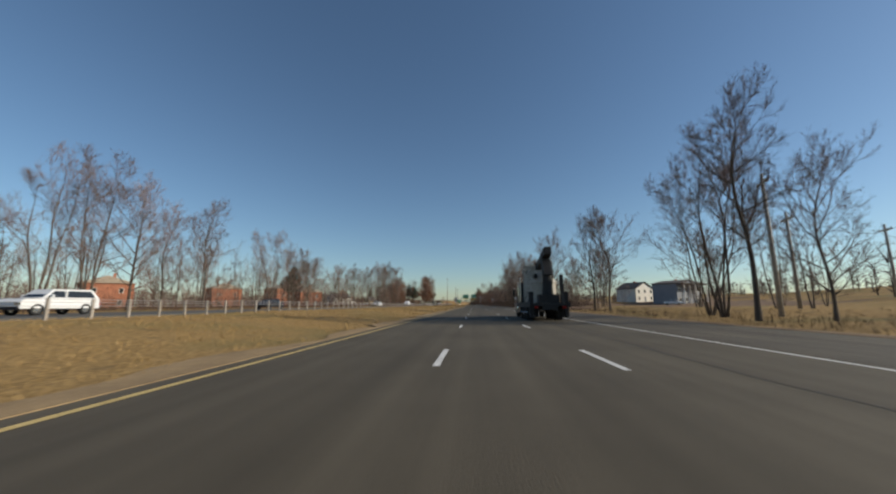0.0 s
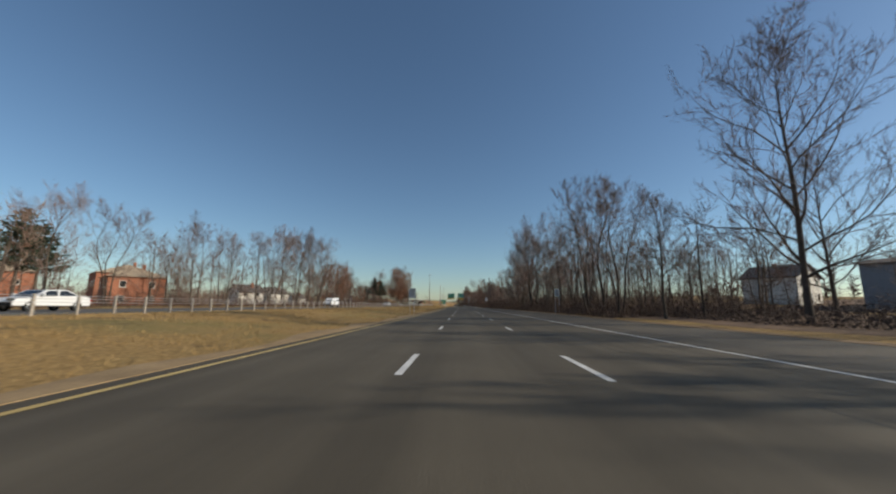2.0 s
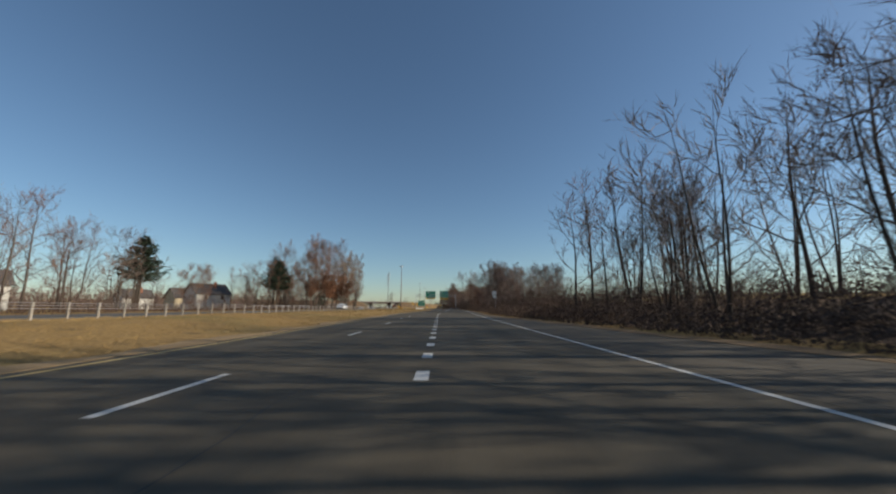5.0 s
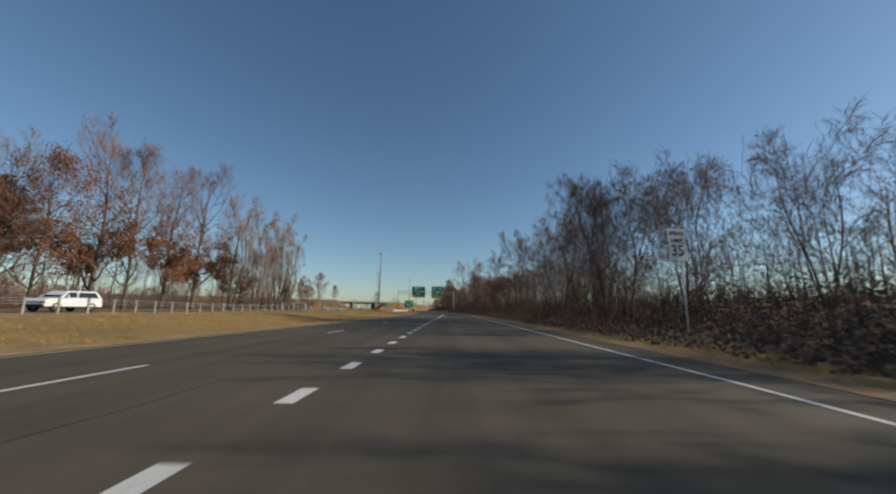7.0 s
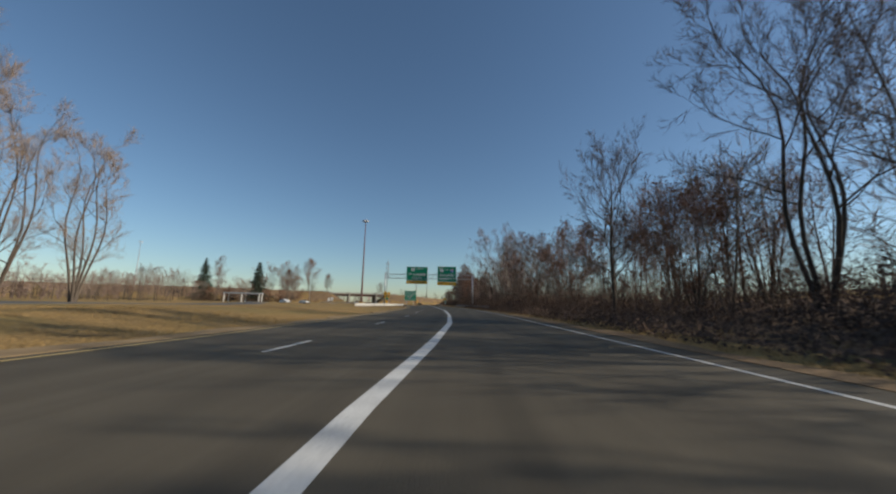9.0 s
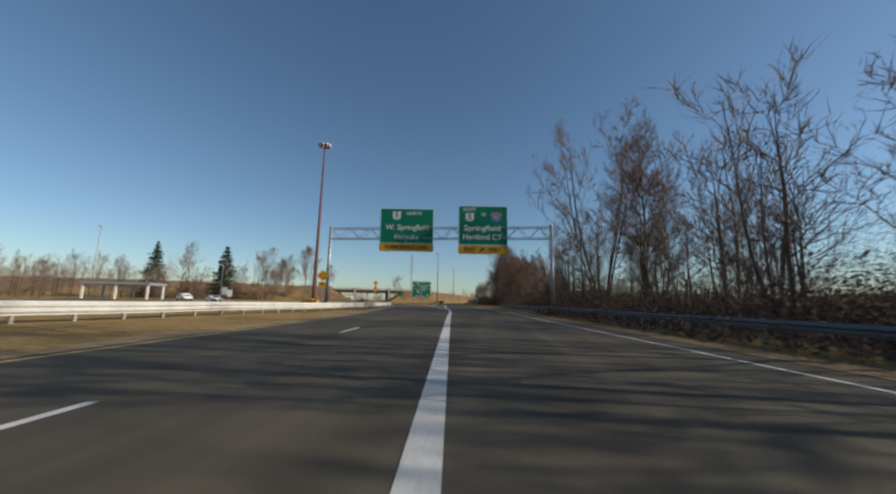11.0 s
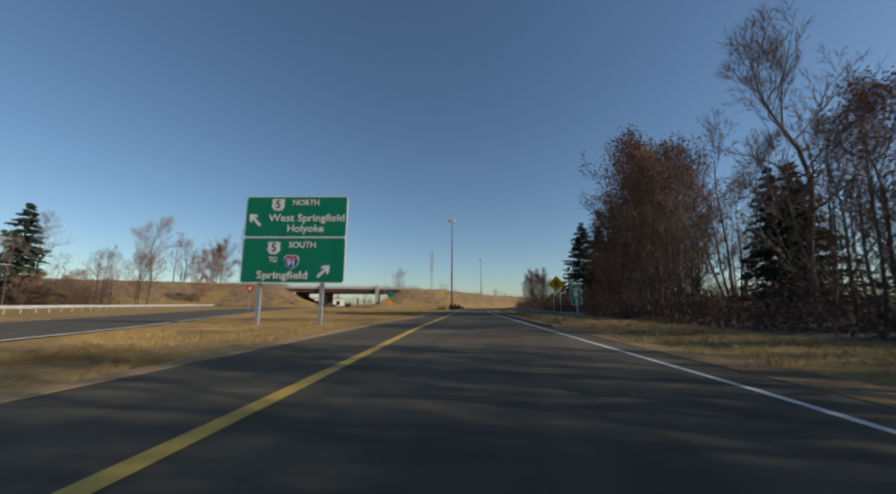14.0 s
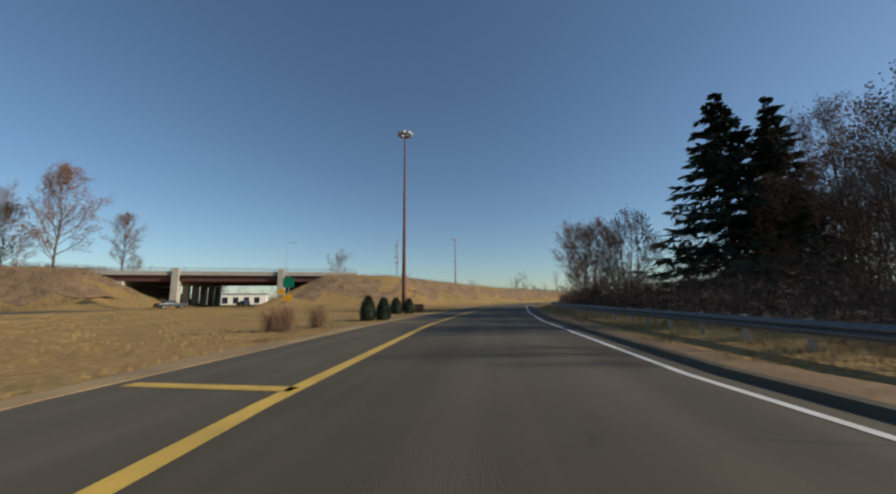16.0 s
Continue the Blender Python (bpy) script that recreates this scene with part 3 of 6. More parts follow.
tree_kind("round", 3, 15, style(wide=0.42, low=0.16, limbs=22))
tree_kind("round_b", 8, 15, style(wide=0.4, low=0.14, sway=0.4))
tree_kind("tall", 11, 17, style(wide=0.3, low=0.3, sway=0.3))
tree_kind("tall_b", 12, 17, style(wide=0.31, low=0.32, sway=0.6))
tree_kind("fork", 21, 17, style(stems=3, splay=0.22, wide=0.31, low=0.28, sway=0.5))
tree_kind("fork_b", 22, 18, style(stems=4, splay=0.2, wide=0.29, low=0.3, sway=0.55))
tree_kind("vase", 31, 18, style(stems=5, splay=0.42, wide=0.3, low=0.26, sway=0.3, limbs=24))
tree_kind("pale", 41, 20, style(stems=5, splay=0.15, wide=0.22, low=0.18, sway=0.3, limbs=22), PALE_TWIG)
tree_kind("lean", 51, 15, style(tilt=-0.25, wide=0.3, low=0.4, sway=0.6))
tree_kind("vine", 61, 12, style(stems=3, splay=0.25, wide=0.38, low=0.16, hang=True, vines=260, sway=0.8))
tree_kind("vine_b", 62, 11, style(stems=4, splay=0.3, wide=0.42, low=0.12, hang=True, vines=300, sway=0.8))
tree_kind("oak", 71, 18, style(wide=0.38, low=0.12, limbs=22), TWIG, 5200, 0.115)
tree_kind("oak_low", 72, 20, style(wide=0.34, low=0.1), RED_TWIG, 5200, 0.13, below=0.42)
tree_kind("red", 81, 12, style(stems=4, splay=0.28, wide=0.36, low=0.08, limbs=22), RED_TWIG, 2600, 0.1)
LIGHT = dict(limbs=10, branches=4, sprigs=4, fans=2, twig=1.8, thin=0.026, sides=3)
tree_kind("wood_a", 91, 15, style(**LIGHT, wide=0.36, low=0.16))
tree_kind("wood_b", 92, 14, style(**LIGHT, stems=2, splay=0.15, wide=0.36, low=0.12))
tree_kind("wood_c", 93, 16, style(**LIGHT, wide=0.34, low=0.15), RED_TWIG)
tree_kind("wood_d", 94, 13, style(**LIGHT, stems=3, splay=0.2, wide=0.38, low=0.1), PALE_TWIG)

SAY = {"round": "broad bare deciduous tree with a rounded crown of fine twigs", "round_b": "bare deciduous tree with spreading limbs",
       "tall": "tall bare tree with a long clear trunk", "tall_b": "tall crooked bare tree at the wood's edge", "fork": "bare tree with several leaning stems",
       "fork_b": "clump of tall forked bare stems", "vase": "big bare tree fanning out from a short trunk", "pale": "pale bare tree with upswept stems",
       "lean": "leaning dark tree with a bent trunk", "vine": "dark tree hung with tangled bare vines", "vine_b": "low tree smothered in tangled vines",
       "oak": "oak still holding rust-brown dead leaves", "oak_low": "tall tree with russet leaves on its lower limbs", "red": "reddish bare thicket tree with a few dead leaves",
       "wood_a": "bare tree in the strip of woodland", "wood_b": "twin-stemmed bare woodland tree", "wood_c": "reddish bare woodland tree", "wood_d": "pale bare woodland tree"}


def plant(key, x, y, height, turn=None, group="roadside trees", rng=random.Random(5)):
    base, wood, crown, foliage = TREE_MESHES[key]
    ob = thing("tree", SAY[key], "tree", group)
    s = height / base
    z = ground_height(x, y)
    ob.matrix_basis = pose(x, y, z, 0, 0, rng.uniform(0, 360) if turn is None else turn) @ Matrix.Diagonal((s, s, s, 1))
    part("trunk", wood, None, ob)
    part("crown", crown, None, ob)
    if foliage:
        part("foliage", foliage, None, ob)
    return ob


# outer side, by the plan
for key, x, y, h in (
        ("fork_b", 16.5, 20, 14.5), ("tall", 14.5, 14, 14.5), ("round_b", 17, 12, 9.5), ("vase", 18, 24, 13.5), ("tall_b", 18.5, 49, 15.5), ("round_b", 16.5, 50, 15),
        ("round", 27, 98, 13), ("round", 19, 91.6, 18.5), ("fork", 12.6, 66, 10.5), ("fork", 26, 74, 12), ("round_b", 29, 82, 14), ("tall", 15.5, 101, 11), ("fork", 15, 109, 14.5), ("tall_b", 16, 116, 17),
        ("fork_b", 16, 122, 19), ("fork", 17, 132, 15), ("round_b", 16.5, 138, 14), ("fork", 16, 146, 14.5), ("vase", 15.5, 150, 15.5), ("fork_b", 15, 156, 22),
        ("fork", 14, 164, 18.5), ("round", 16, 166, 21), ("round_b", 14, 172, 12), ("fork_b", 16, 182, 18.5),
        ("vine", 22, 257, 8), ("vine_b", 21, 264, 9), ("vine", 20.5, 275, 9.5), ("vine_b", 18, 282, 10.5), ("vine", 17, 289, 12.5), 
        ("vine_b", 15.5, 291, 12.5), ("vine", 15, 302, 12), ("vine", 17, 300, 12), ("fork_b", 18.6, 345, 20), ("vase", 20.5, 340, 17),
        ("round", 22, 334, 11), ("round_b", 21, 328, 9), ("red", 15.5, 350, 8.5), ("red", 18, 356, 10), ("red", 16.5, 364, 10), ("red", 20, 350, 9), ("round", 15, 361, 15.5),
        ("red", 14, 392, 13), ("red", 16, 376, 11), ("round_b", 13, 408, 14), ("vase", 13.5, 455, 28), ("tall_b", 15, 443, 21), ("fork_b", 13, 436, 15), ("oak", 16, 447, 17),
        ("red", 9, 506, 13), ("red", 6, 500, 12.5), ("round", 6, 470, 9.5), ("tall_b", 9, 469, 11), ("round_b", 5, 506, 14), ("round", 2, 503.5, 12),
        ("oak", 3, 519, 10), ("red", 4, 548, 17), ("oak", 3, 553, 23), ("oak", 7, 556, 18), ("oak", 9, 578, 14), ("vase", 13, 575, 16), ("red", 5, 577, 8), ("tall_b", 3.5, 524, 18), ("vase", 6, 537, 17), ("oak", 1, 545, 18), ("oak", 10, 592, 16), ("red", 15, 598, 17), ("oak", 17, 590, 18), ("oak", 12, 601, 18), ("red", 8, 600, 12),
        ("red", -7, 620, 12.5), ("red", -8.5, 611, 10), ("red", -8, 601, 9), ("red", 2, 548, 15), ("oak", 1.5, 541, 16), ("red", -1, 549, 12), ("oak", 5, 545, 18), ("tall_b", 15, 586, 20), ("fork", 20, 584, 21), ("oak", 8, 548, 17)):
    plant(key, x, y, h)
plant("lean", 16.5, 293, 14.5, turn=10)
# inner side, beyond the opposite carriageway
for key, x, y, h in (
        ("fork", -47, 24, 16), ("fork_b", -46, 28, 17.5), ("round", -46, 33, 15.5), ("round_b", -50, 42, 14.5), ("tall", -48, 48, 17.5), ("fork", -48, 68, 17), ("round", -48, 76, 13),
        ("fork_b", -46, 81, 14.5), ("fork", -48, 86, 13), ("round", -48, 90, 11.5), ("round_b", -48, 106, 12.5), ("fork", -50, 115, 13.5), ("round", -50, 130, 14), ("tall", -50, 140, 14.5),
        ("vase", -48, 153, 18), ("fork_b", -48, 166, 21), ("round_b", -48, 158, 18.5), ("tall_b", -42.5, 161, 18.5), ("fork", -42.5, 168, 18.5), ("red", -50, 185, 13), ("round", -50, 203, 15),
        ("round_b", -45, 181, 13.5), ("red", -44, 187, 13), ("round", -50, 212, 15), ("oak", -46, 308, 22.5), ("oak_low", -46, 303, 24), ("oak_low", -46, 322, 26), ("pale", -47, 345, 26),
        ("pale", -46, 334, 26), ("oak_low", -47, 316, 24), ("pale", -46, 355, 27), ("pale", -50, 372, 25), ("pale", -53, 366, 26), ("oak_low", -50, 340, 20), ("red", -52, 296, 15), ("round_b", -56, 300, 20), ("red", -49, 352, 16),
        ("oak", -46, 296, 17), ("red", -58, 262, 10)):
    plant(key, x, y, h)


def conifer(seed, height, width, tiers, droop=0.35, bare=0.05):
    """A spruce: a tapering trunk with close whorls of boughs, each a spine fringed with needle sprays."""
    rng = random.Random(seed)
    wood, green = Shape(), Shape()
    wood.tube([(0, 0, -0.3), (0, 0, height * 0.5), (0, 0, height)], [height * 0.016, height * 0.01, 0.01], 7, cap=False)
    lobes = [rng.uniform(0.78, 1.15) for _ in range(12)]
    for i in range(tiers):
        f = (i + rng.random() * 0.9) / tiers
        z0 = height * (bare + (1 - bare) * f)
        r = width * (1 - f) ** 0.8 * rng.uniform(0.75, 1.15) + 0.15
        n = rng.randint(6, 9)
        for k in range(n):
            w = 2 * math.pi * (k + rng.random()) / n
            z = z0 + rng.uniform(-0.3, 0.3)
            out = Vector((math.cos(w), math.sin(w), 0))
            side = Vector((-out.y, out.x, 0))
            ln = r * rng.uniform(0.65, 1.15) * lobes[int(w / 6.2832 * 12) % 12]
            pts = [Vector((0, 0, z)) + out * ln * u + Vector((0, 0, ln * (0.1 * u - droop * u * u + 0.16 * u ** 4))) for u in (0, 0.3, 0.55, 0.8, 1.0)]
            green.tube(pts, [0.02, 0.03, 0.03, 0.02, 0.01], 3, cap=False)
            for _ in range(30):
                u = rng.uniform(0.05, 1.0) * 4
                j = min(int(u), 3)
                p = pts[j].lerp(pts[j + 1], u - j)
                q = p + (side * rng.uniform(-1, 1) + out * rng.uniform(0.1, 0.9) + Vector((0, 0, rng.uniform(-0.55, 0.15)))) * (0.22 * ln + 0.22)
                t = (q - p).cross(Vector((rng.gauss(0, 1), rng.gauss(0, 1), rng.gauss(0, 1)))).normalized() * rng.uniform(0.07, 0.14)
                m = p.lerp(q, 0.45)
                green.add([p, m + t, q, m - t], [(0, 1, 2, 3)])
    return wood.mesh("trunk", BARK, True), green.mesh("foliage", NEEDLE)


SPRUCE = [conifer(1, 14, 3.4, 34), conifer(2, 14, 2.9, 32), conifer(3, 14, 3.9, 32, 0.25)]
PINE = [conifer(5, 14, 3.6, 16, -0.1, 0.4)]


def plant_conifer(kinds, x, y, h, rng=random.Random(9), label="dark green spruce with drooping boughs"):
    ob = thing("conifer", label, "spruce tree", "evergreens")
    wood, green = kinds[rng.randrange(len(kinds))]
    s = h / 14
    ob.matrix_basis = pose(x, y, ground_height(x, y), 0, 0, rng.uniform(0, 360)) @ Matrix.Diagonal((s * rng.uniform(1.0, 1.3), s * 1.15, s, 1))
    part("trunk", wood, None, ob)
    part("foliage", green, None, ob)


for x, y, h in ((-171, 561, 28), (-138, 568, 27), (5, 606, 24), (9, 604, 22), (14, 612, 21), (5, 529, 10.5), (7, 530, 11.5),
                (13, 500, 7), (15, 507, 11), (18, 512, 12), (14, 516, 12), (28, 335, 7.5), (31, 339, 8.5), (34, 333, 9)):
    plant_conifer(SPRUCE, x, y, h)
for x, y, h in ((-62, 252, 15), (-66, 256, 16), (-56, 298, 16), (-60, 303, 18), (-53, 291, 15), (-70, 120, 15), (-74, 126, 14)):
    plant_conifer(PINE, x, y, h, label="dark pine with a ragged crown")

# woodland strips, by chance within their bounds, each joined into one mesh
wood_rng = random.Random(17)


def woodland(label, bounds):
    """Bare trees of the background, joined: one mesh for the stems and one for the twigs."""
    holder = tagged(new("woodland"), label, "woodland", kind="stuff")
    for slot, name, mat in ((1, "stems", BARK), (2, "twig_mass", None)):
        packs = {}
        for key, x, y, h, turn in bounds:
            base = TREE_MESHES[key]
            packs.setdefault(base[slot].materials[0].name, []).append((base[slot], h / base[0], x, y, turn))
        for mat_name, items in packs.items():
            vs, fs, k = [], [], 0
            for me, sc, x, y, turn in items:
                co = np.empty(len(me.vertices) * 3)
                me.vertices.foreach_get("co", co)
                co = co.reshape(-1, 3) * sc
                c, sn = math.cos(turn), math.sin(turn)
                vs.append(np.stack([co[:, 0] * c - co[:, 1] * sn + x, co[:, 0] * sn + co[:, 1] * c + y, co[:, 2] + ground_height(x, y)], 1))
                loops = np.empty(len(me.loops), dtype=np.int64)
                me.loops.foreach_get("vertex_index", loops)
                sizes = np.empty(len(me.polygons), dtype=np.int64)
                me.polygons.foreach_get("loop_total", sizes)
                fs.append((loops + k, sizes))
                k += len(co)
            me = bpy.data.meshes.new(name)
            verts, loops, sizes = np.concatenate(vs), np.concatenate([f[0] for f in fs]), np.concatenate([f[1] for f in fs])
            me.vertices.add(len(verts))
            me.vertices.foreach_set("co", verts.ravel())
            me.loops.add(len(loops))
            me.loops.foreach_set("vertex_index", loops)
            me.polygons.add(len(sizes))
            me.polygons.foreach_set("loop_start", np.concatenate([[0], np.cumsum(sizes)[:-1]]))
            me.polygons.foreach_set("loop_total", sizes)
            me.materials.append(bpy.data.materials[mat_name])
            me.update(calc_edges=True)
            part(name, me, None, holder)


YARDS = ((-82, 302), (-100, 168), (-80, 150), (-103, 257), (-97, 312), (-117, 314), (-119, 96))


def in_yard(x, y):
    """The open ground in front of a house, towards the road."""
    return any(0 < x - hx < 42 and abs(y - hy + 1.25 * (x - hx)) < 6.5 for hx, hy in YARDS)


def nothing(y):
    return 0.0


for label, base, x0, x1, y0, y1, count, h0, h1 in (
        ("bare woodland behind the roadside trees", x_verge_r, 6, 22, 168, 220, 46, 9, 15), ("bare woodland above the bank", x_verge_r, 7, 22, 100, 170, 56, 7, 12),
        ("tangled bare woodland along the shoulder", x_verge_r, 8, 28, 276, 335, 50, 5.5, 9), ("low bare trees along the shoulder", x_verge_r, 9, 28, 226, 276, 34, 4, 6.5),
        ("bare woodland along the bend", x_verge_r, 8, 26, 335, 430, 66, 8, 13), ("bare woodland behind the guard rail", x_verge_r, 9, 28, 430, 464, 38, 8, 13), ("low bare woodland along the ramp", x_verge_r, 10, 30, 464, 506, 34, 5.5, 8.5),
        ("bare woodland above the ramp", x_verge_r, 10, 30, 506, 550, 40, 8, 12), ("bare woodland round the spruces", x_verge_r, 23, 42, 578, 626, 44, 9, 15), ("far bare woodland beyond the ramp", x_verge_r, 9, 32, 610, 720, 24, 7, 11),
        ("bare trees before the houses", nothing, 24, 48, 98, 128, 10, 8, 11), ("scattered bare trees by the houses", nothing, 24, 70, 0, 95, 16, 8, 13), ("bare woodland beyond the opposite carriageway", nothing, -76, -50, -30, 290, 112, 9, 16),
        ("bare woodland by the houses", nothing, -92, -56, 290, 372, 26, 10, 16), ("bare woodland between the houses", nothing, -160, -78, 0, 330, 36, 10, 17),
        ("low reddish bare trees at the foot of the hill", nothing, -215, -110, 425, 520, 60, 8, 13), ("bare trees beyond the grass", nothing, -250, -125, 520, 600, 46, 11, 17), ("far bare trees along the highway", nothing, -330, 60, 760, 900, 40, 12, 19)):
    spots = []
    for _ in range(count):
        y = wood_rng.uniform(y0, y1)
        x = base(y) + wood_rng.uniform(x0, x1)
        key, h, turn = wood_rng.choice(("wood_a", "wood_b", "wood_c", "wood_d")), wood_rng.uniform(h0, h1), wood_rng.uniform(0, 6.3)
        if not in_yard(x, y):
            spots.append((key, x, y, h, turn))
    woodland(label, spots)


def far_trees(label, a, b, depth, count, height, seed, mat):
    """A distant line of woods: stems with fans of twigs, in one mesh."""
    rng = random.Random(seed)
    s = Shape()
    for _ in range(count):
        u = rng.random()
        x, y = a[0] + (b[0] - a[0]) * u + rng.uniform(-depth, depth), a[1] + (b[1] - a[1]) * u + rng.uniform(-depth, depth)
        z = ground_height(x, y)
        h = height * rng.uniform(0.55, 1.1) * (0.8 + 0.35 * noise.noise((x * 0.02, y * 0.02, seed)))
        base = Vector((x, y, z - 0.5))
        w = Vector((rng.uniform(-1, 1), rng.uniform(-1, 1), 0)).normalized() * 0.16
        s.add([base - w, base + w, base + Vector((0, 0, h))], [(0, 1, 2)])
        for _ in range(34):
            p = base + Vector((0, 0, h * rng.uniform(0.1, 0.8)))
            q = p + Vector((rng.gauss(0, 0.8), rng.gauss(0, 0.8), rng.uniform(0.1, 1))).normalized() * h * rng.uniform(0.15, 0.36)
            v = Vector((rng.uniform(-1, 1), rng.uniform(-1, 1), rng.uniform(-1, 1))).normalized() * 0.16
            s.add([p - v, p + v, q], [(0, 1, 2)])
    tagged(part("far_woods", s, mat), label, "woodland", kind="stuff")


far_trees("grey-brown woods on the far skyline", (-420, 960), (320, 900), 50, 420, 17, 1, TWIG)
far_trees("dark evergreens on the far skyline", (-60, 900), (160, 860), 40, 90, 20, 2, NEEDLE)
far_trees("grey-brown woods beyond the houses", (-190, -80), (-190, 480), 34, 900, 15, 3, TWIG)
far_trees("grey-brown woods on the hill", (120, -60), (110, 480), 25, 320, 13, 4, TWIG)
far_trees("grey-brown woods beyond the interchange", (-420, 500), (-230, 640), 30, 180, 15, 5, RED_TWIG)
# single trees in the grass of the interchange and on its banks
for key, x, y, h in (("tall", -137, 601, 30), ("round", -122, 586, 15), ("round", -128, 590, 16), ("round_b", -150, 596, 18), ("red", -150, 560, 9), ("red", -142, 556, 9), ("red", -158, 566, 9),
                     ("red", -130, 566, 8.5), ("red", -122, 570, 9), ("red", -165, 560, 9), ("oak", -136, 646, 27), ("round", -146, 640, 20), ("oak", -156, 648, 23), ("red", -140, 628, 14), ("round_b", -166, 640, 24), ("red", -150, 632, 12),
                     ("oak", -120, 650, 15), ("round", -145, 676, 16), ("round_b", -86, 712, 21), ("red", -128, 612, 9), ("round", -190, 560, 18), ("round_b", -205, 552, 20), ("round", -220, 575, 18), ("fork", -232, 560, 18),
                     ("round", -178, 585, 22), ("tall", -188, 600, 24)):
    plant(key, x, y, h, group="interchange trees")


def thicket(name, label, x_of, y0, y1, depth, count, height, mat, seed, lean=0.16, width=0.012, leafy=0):
    """A band of brush: many thin arching stems with side twigs and withered leaves, in one mesh."""
    rng = random.Random(seed)
    s = Shape()
    for _ in range(count):
        y = rng.uniform(y0, y1)
        x = x_of(y) + depth * rng.random() ** 1.3
        z = ground_height(x, y) - 0.05
        h = height * rng.uniform(0.35, 1.0) * (0.6 + 0.4 * min(1.0, (x - x_of(y)) / 2.0))
        h *= 0.5 + 1.0 * (0.5 + 0.5 * noise.noise((x * 0.16, y * 0.16, seed))) + 0.25 * noise.noise((x * 0.6, y * 0.6, seed))
        a = Vector((x, y, z))
        d = Vector((rng.gauss(0, lean * 1.6), rng.gauss(0, lean * 1.6), 1))
        b = a + d * h * 0.62
        c = b + (d * 0.6 + Vector((rng.gauss(0, 0.7), rng.gauss(0, 0.7), -0.3))) * h * 0.5
        w = Vector((rng.uniform(-1, 1), rng.uniform(-1, 1), 0)).normalized() * width * rng.uniform(0.6, 1.4)
        s.add([a - w, a + w, b, b - w * 0.7, b + w * 0.7, c], [(0, 1, 2), (3, 4, 5)])
        for _ in range(4):
            p = a.lerp(b, rng.uniform(0.2, 1.0)) if rng.random() < 0.6 else b.lerp(c, rng.random())
            q = p + Vector((rng.gauss(0, 1), rng.gauss(0, 1), rng.uniform(0, 1.3))).normalized() * h * rng.uniform(0.1, 0.24)
            v = Vector((rng.uniform(-1, 1), rng.uniform(-1, 1), rng.uniform(-1, 1))).normalized() * width * 0.8
            s.add([p - v, p + v, q], [(0, 1, 2)])
        for _ in range(leafy):
            p = a.lerp(b, 0.85 * rng.random() ** 1.5) + Vector((rng.gauss(0, 0.2), rng.gauss(0, 0.2), rng.uniform(0, 0.15)))
            u = Vector((rng.uniform(-1, 1), rng.uniform(-1, 1), rng.uniform(-1, 1))).normalized() * rng.uniform(0.05, 0.12)
            v = u.orthogonal().normalized() * rng.uniform(0.04, 0.09)
            s.add([p - u, p + v, p + u, p - v], [(0, 1, 2, 3)])
    return tagged(part(name, s, mat), label, "undergrowth", kind="stuff")


thicket("brush", "tangled brown roadside brush", lambda y: x_verge_r(y) + 1.7, 104, 250, 6.5, 9000, 3.2, SHADED_BRUSH, 1, width=0.009, leafy=4)
thicket("brush", "dark tangled brush under the vines", lambda y: x_verge_r(y) + 1.8, 240, 440, 7.0, 9300, 2.0, SHADED_BRUSH, 2, width=0.009, leafy=4)
thicket("brush", "dark brush leaning over the guard rail", lambda y: x_verge_r(y) + 4.4, 385, 475, 5, 5500, 5.6, SHADED_BRUSH, 15, width=0.009, leafy=4)
thicket("brush", "brown brush behind the guard rail", lambda y: x_verge_r(y) + 7.0, 428, 560, 8, 6800, 3.2, SHADED_BRUSH, 3, width=0.010, leafy=4)
thicket("brush", "tall reddish brush above the ramp", lambda y: x_verge_r(y) + 4.6, 555, 690, 9, 7400, 4.6, SHADED_BRUSH, 4, width=0.010, leafy=4)
thicket("brush", "brown brush along the far side of the opposite road", lambda y: x_opp_r(y) - OPP_W - 13, -20, 345, 8, 5000, 2.8, SHADED_BRUSH, 5, width=0.017, leafy=4)
thicket("brush", "dense grey-brown saplings behind the roadside trees", lambda y: x_verge_r(y) + 7, 100, 225, 14, 5200, 5.0, SHADED_BRUSH, 7, width=0.014, leafy=9)
thicket("brush", "dark saplings and vines behind the shoulder", lambda y: x_verge_r(y) + 6.5, 228, 340, 16, 5200, 4.6, SHADED_BRUSH, 13, width=0.017, leafy=9)
thicket("brush", "reddish-brown shrubs at the edge of the grass", lambda y: -172 + (y - 546) * 1.6, 546, 576, 12, 3500, 7.0, SHADED_BRUSH, 14, width=0.028)
thicket("brush", "reddish saplings behind the roadside trees", lambda y: x_verge_r(y) + 8, 335, 432, 12, 5000, 5.0, SHADED_BRUSH, 10, width=0.014, leafy=8)
thicket("brush", "dense brown saplings beyond the opposite carriageway", lambda y: x_opp_r(y) - OPP_W - 26, -40, 350, 14, 5500, 6.5, SHADED_BRUSH, 8, width=0.02, leafy=5)
thicket("brush", "dense brown saplings behind the guard rail", lambda y: x_verge_r(y) + 10.5, 428, 620, 20, 7000, 5.6, SHADED_BRUSH, 9, width=0.019, leafy=8)
thicket("brush", "brown brush before the houses", lambda y: x_verge_r(y) + 6, 82, 108, 12, 1900, 2.4, SHADED_BRUSH, 16, width=0.009, leafy=4)
thicket("brush", "low weeds beside the shoulder", lambda y: x_verge_r(y) + 0.8, -40, 70, 6, 3500, 1.0, SHADED_BRUSH, 6)


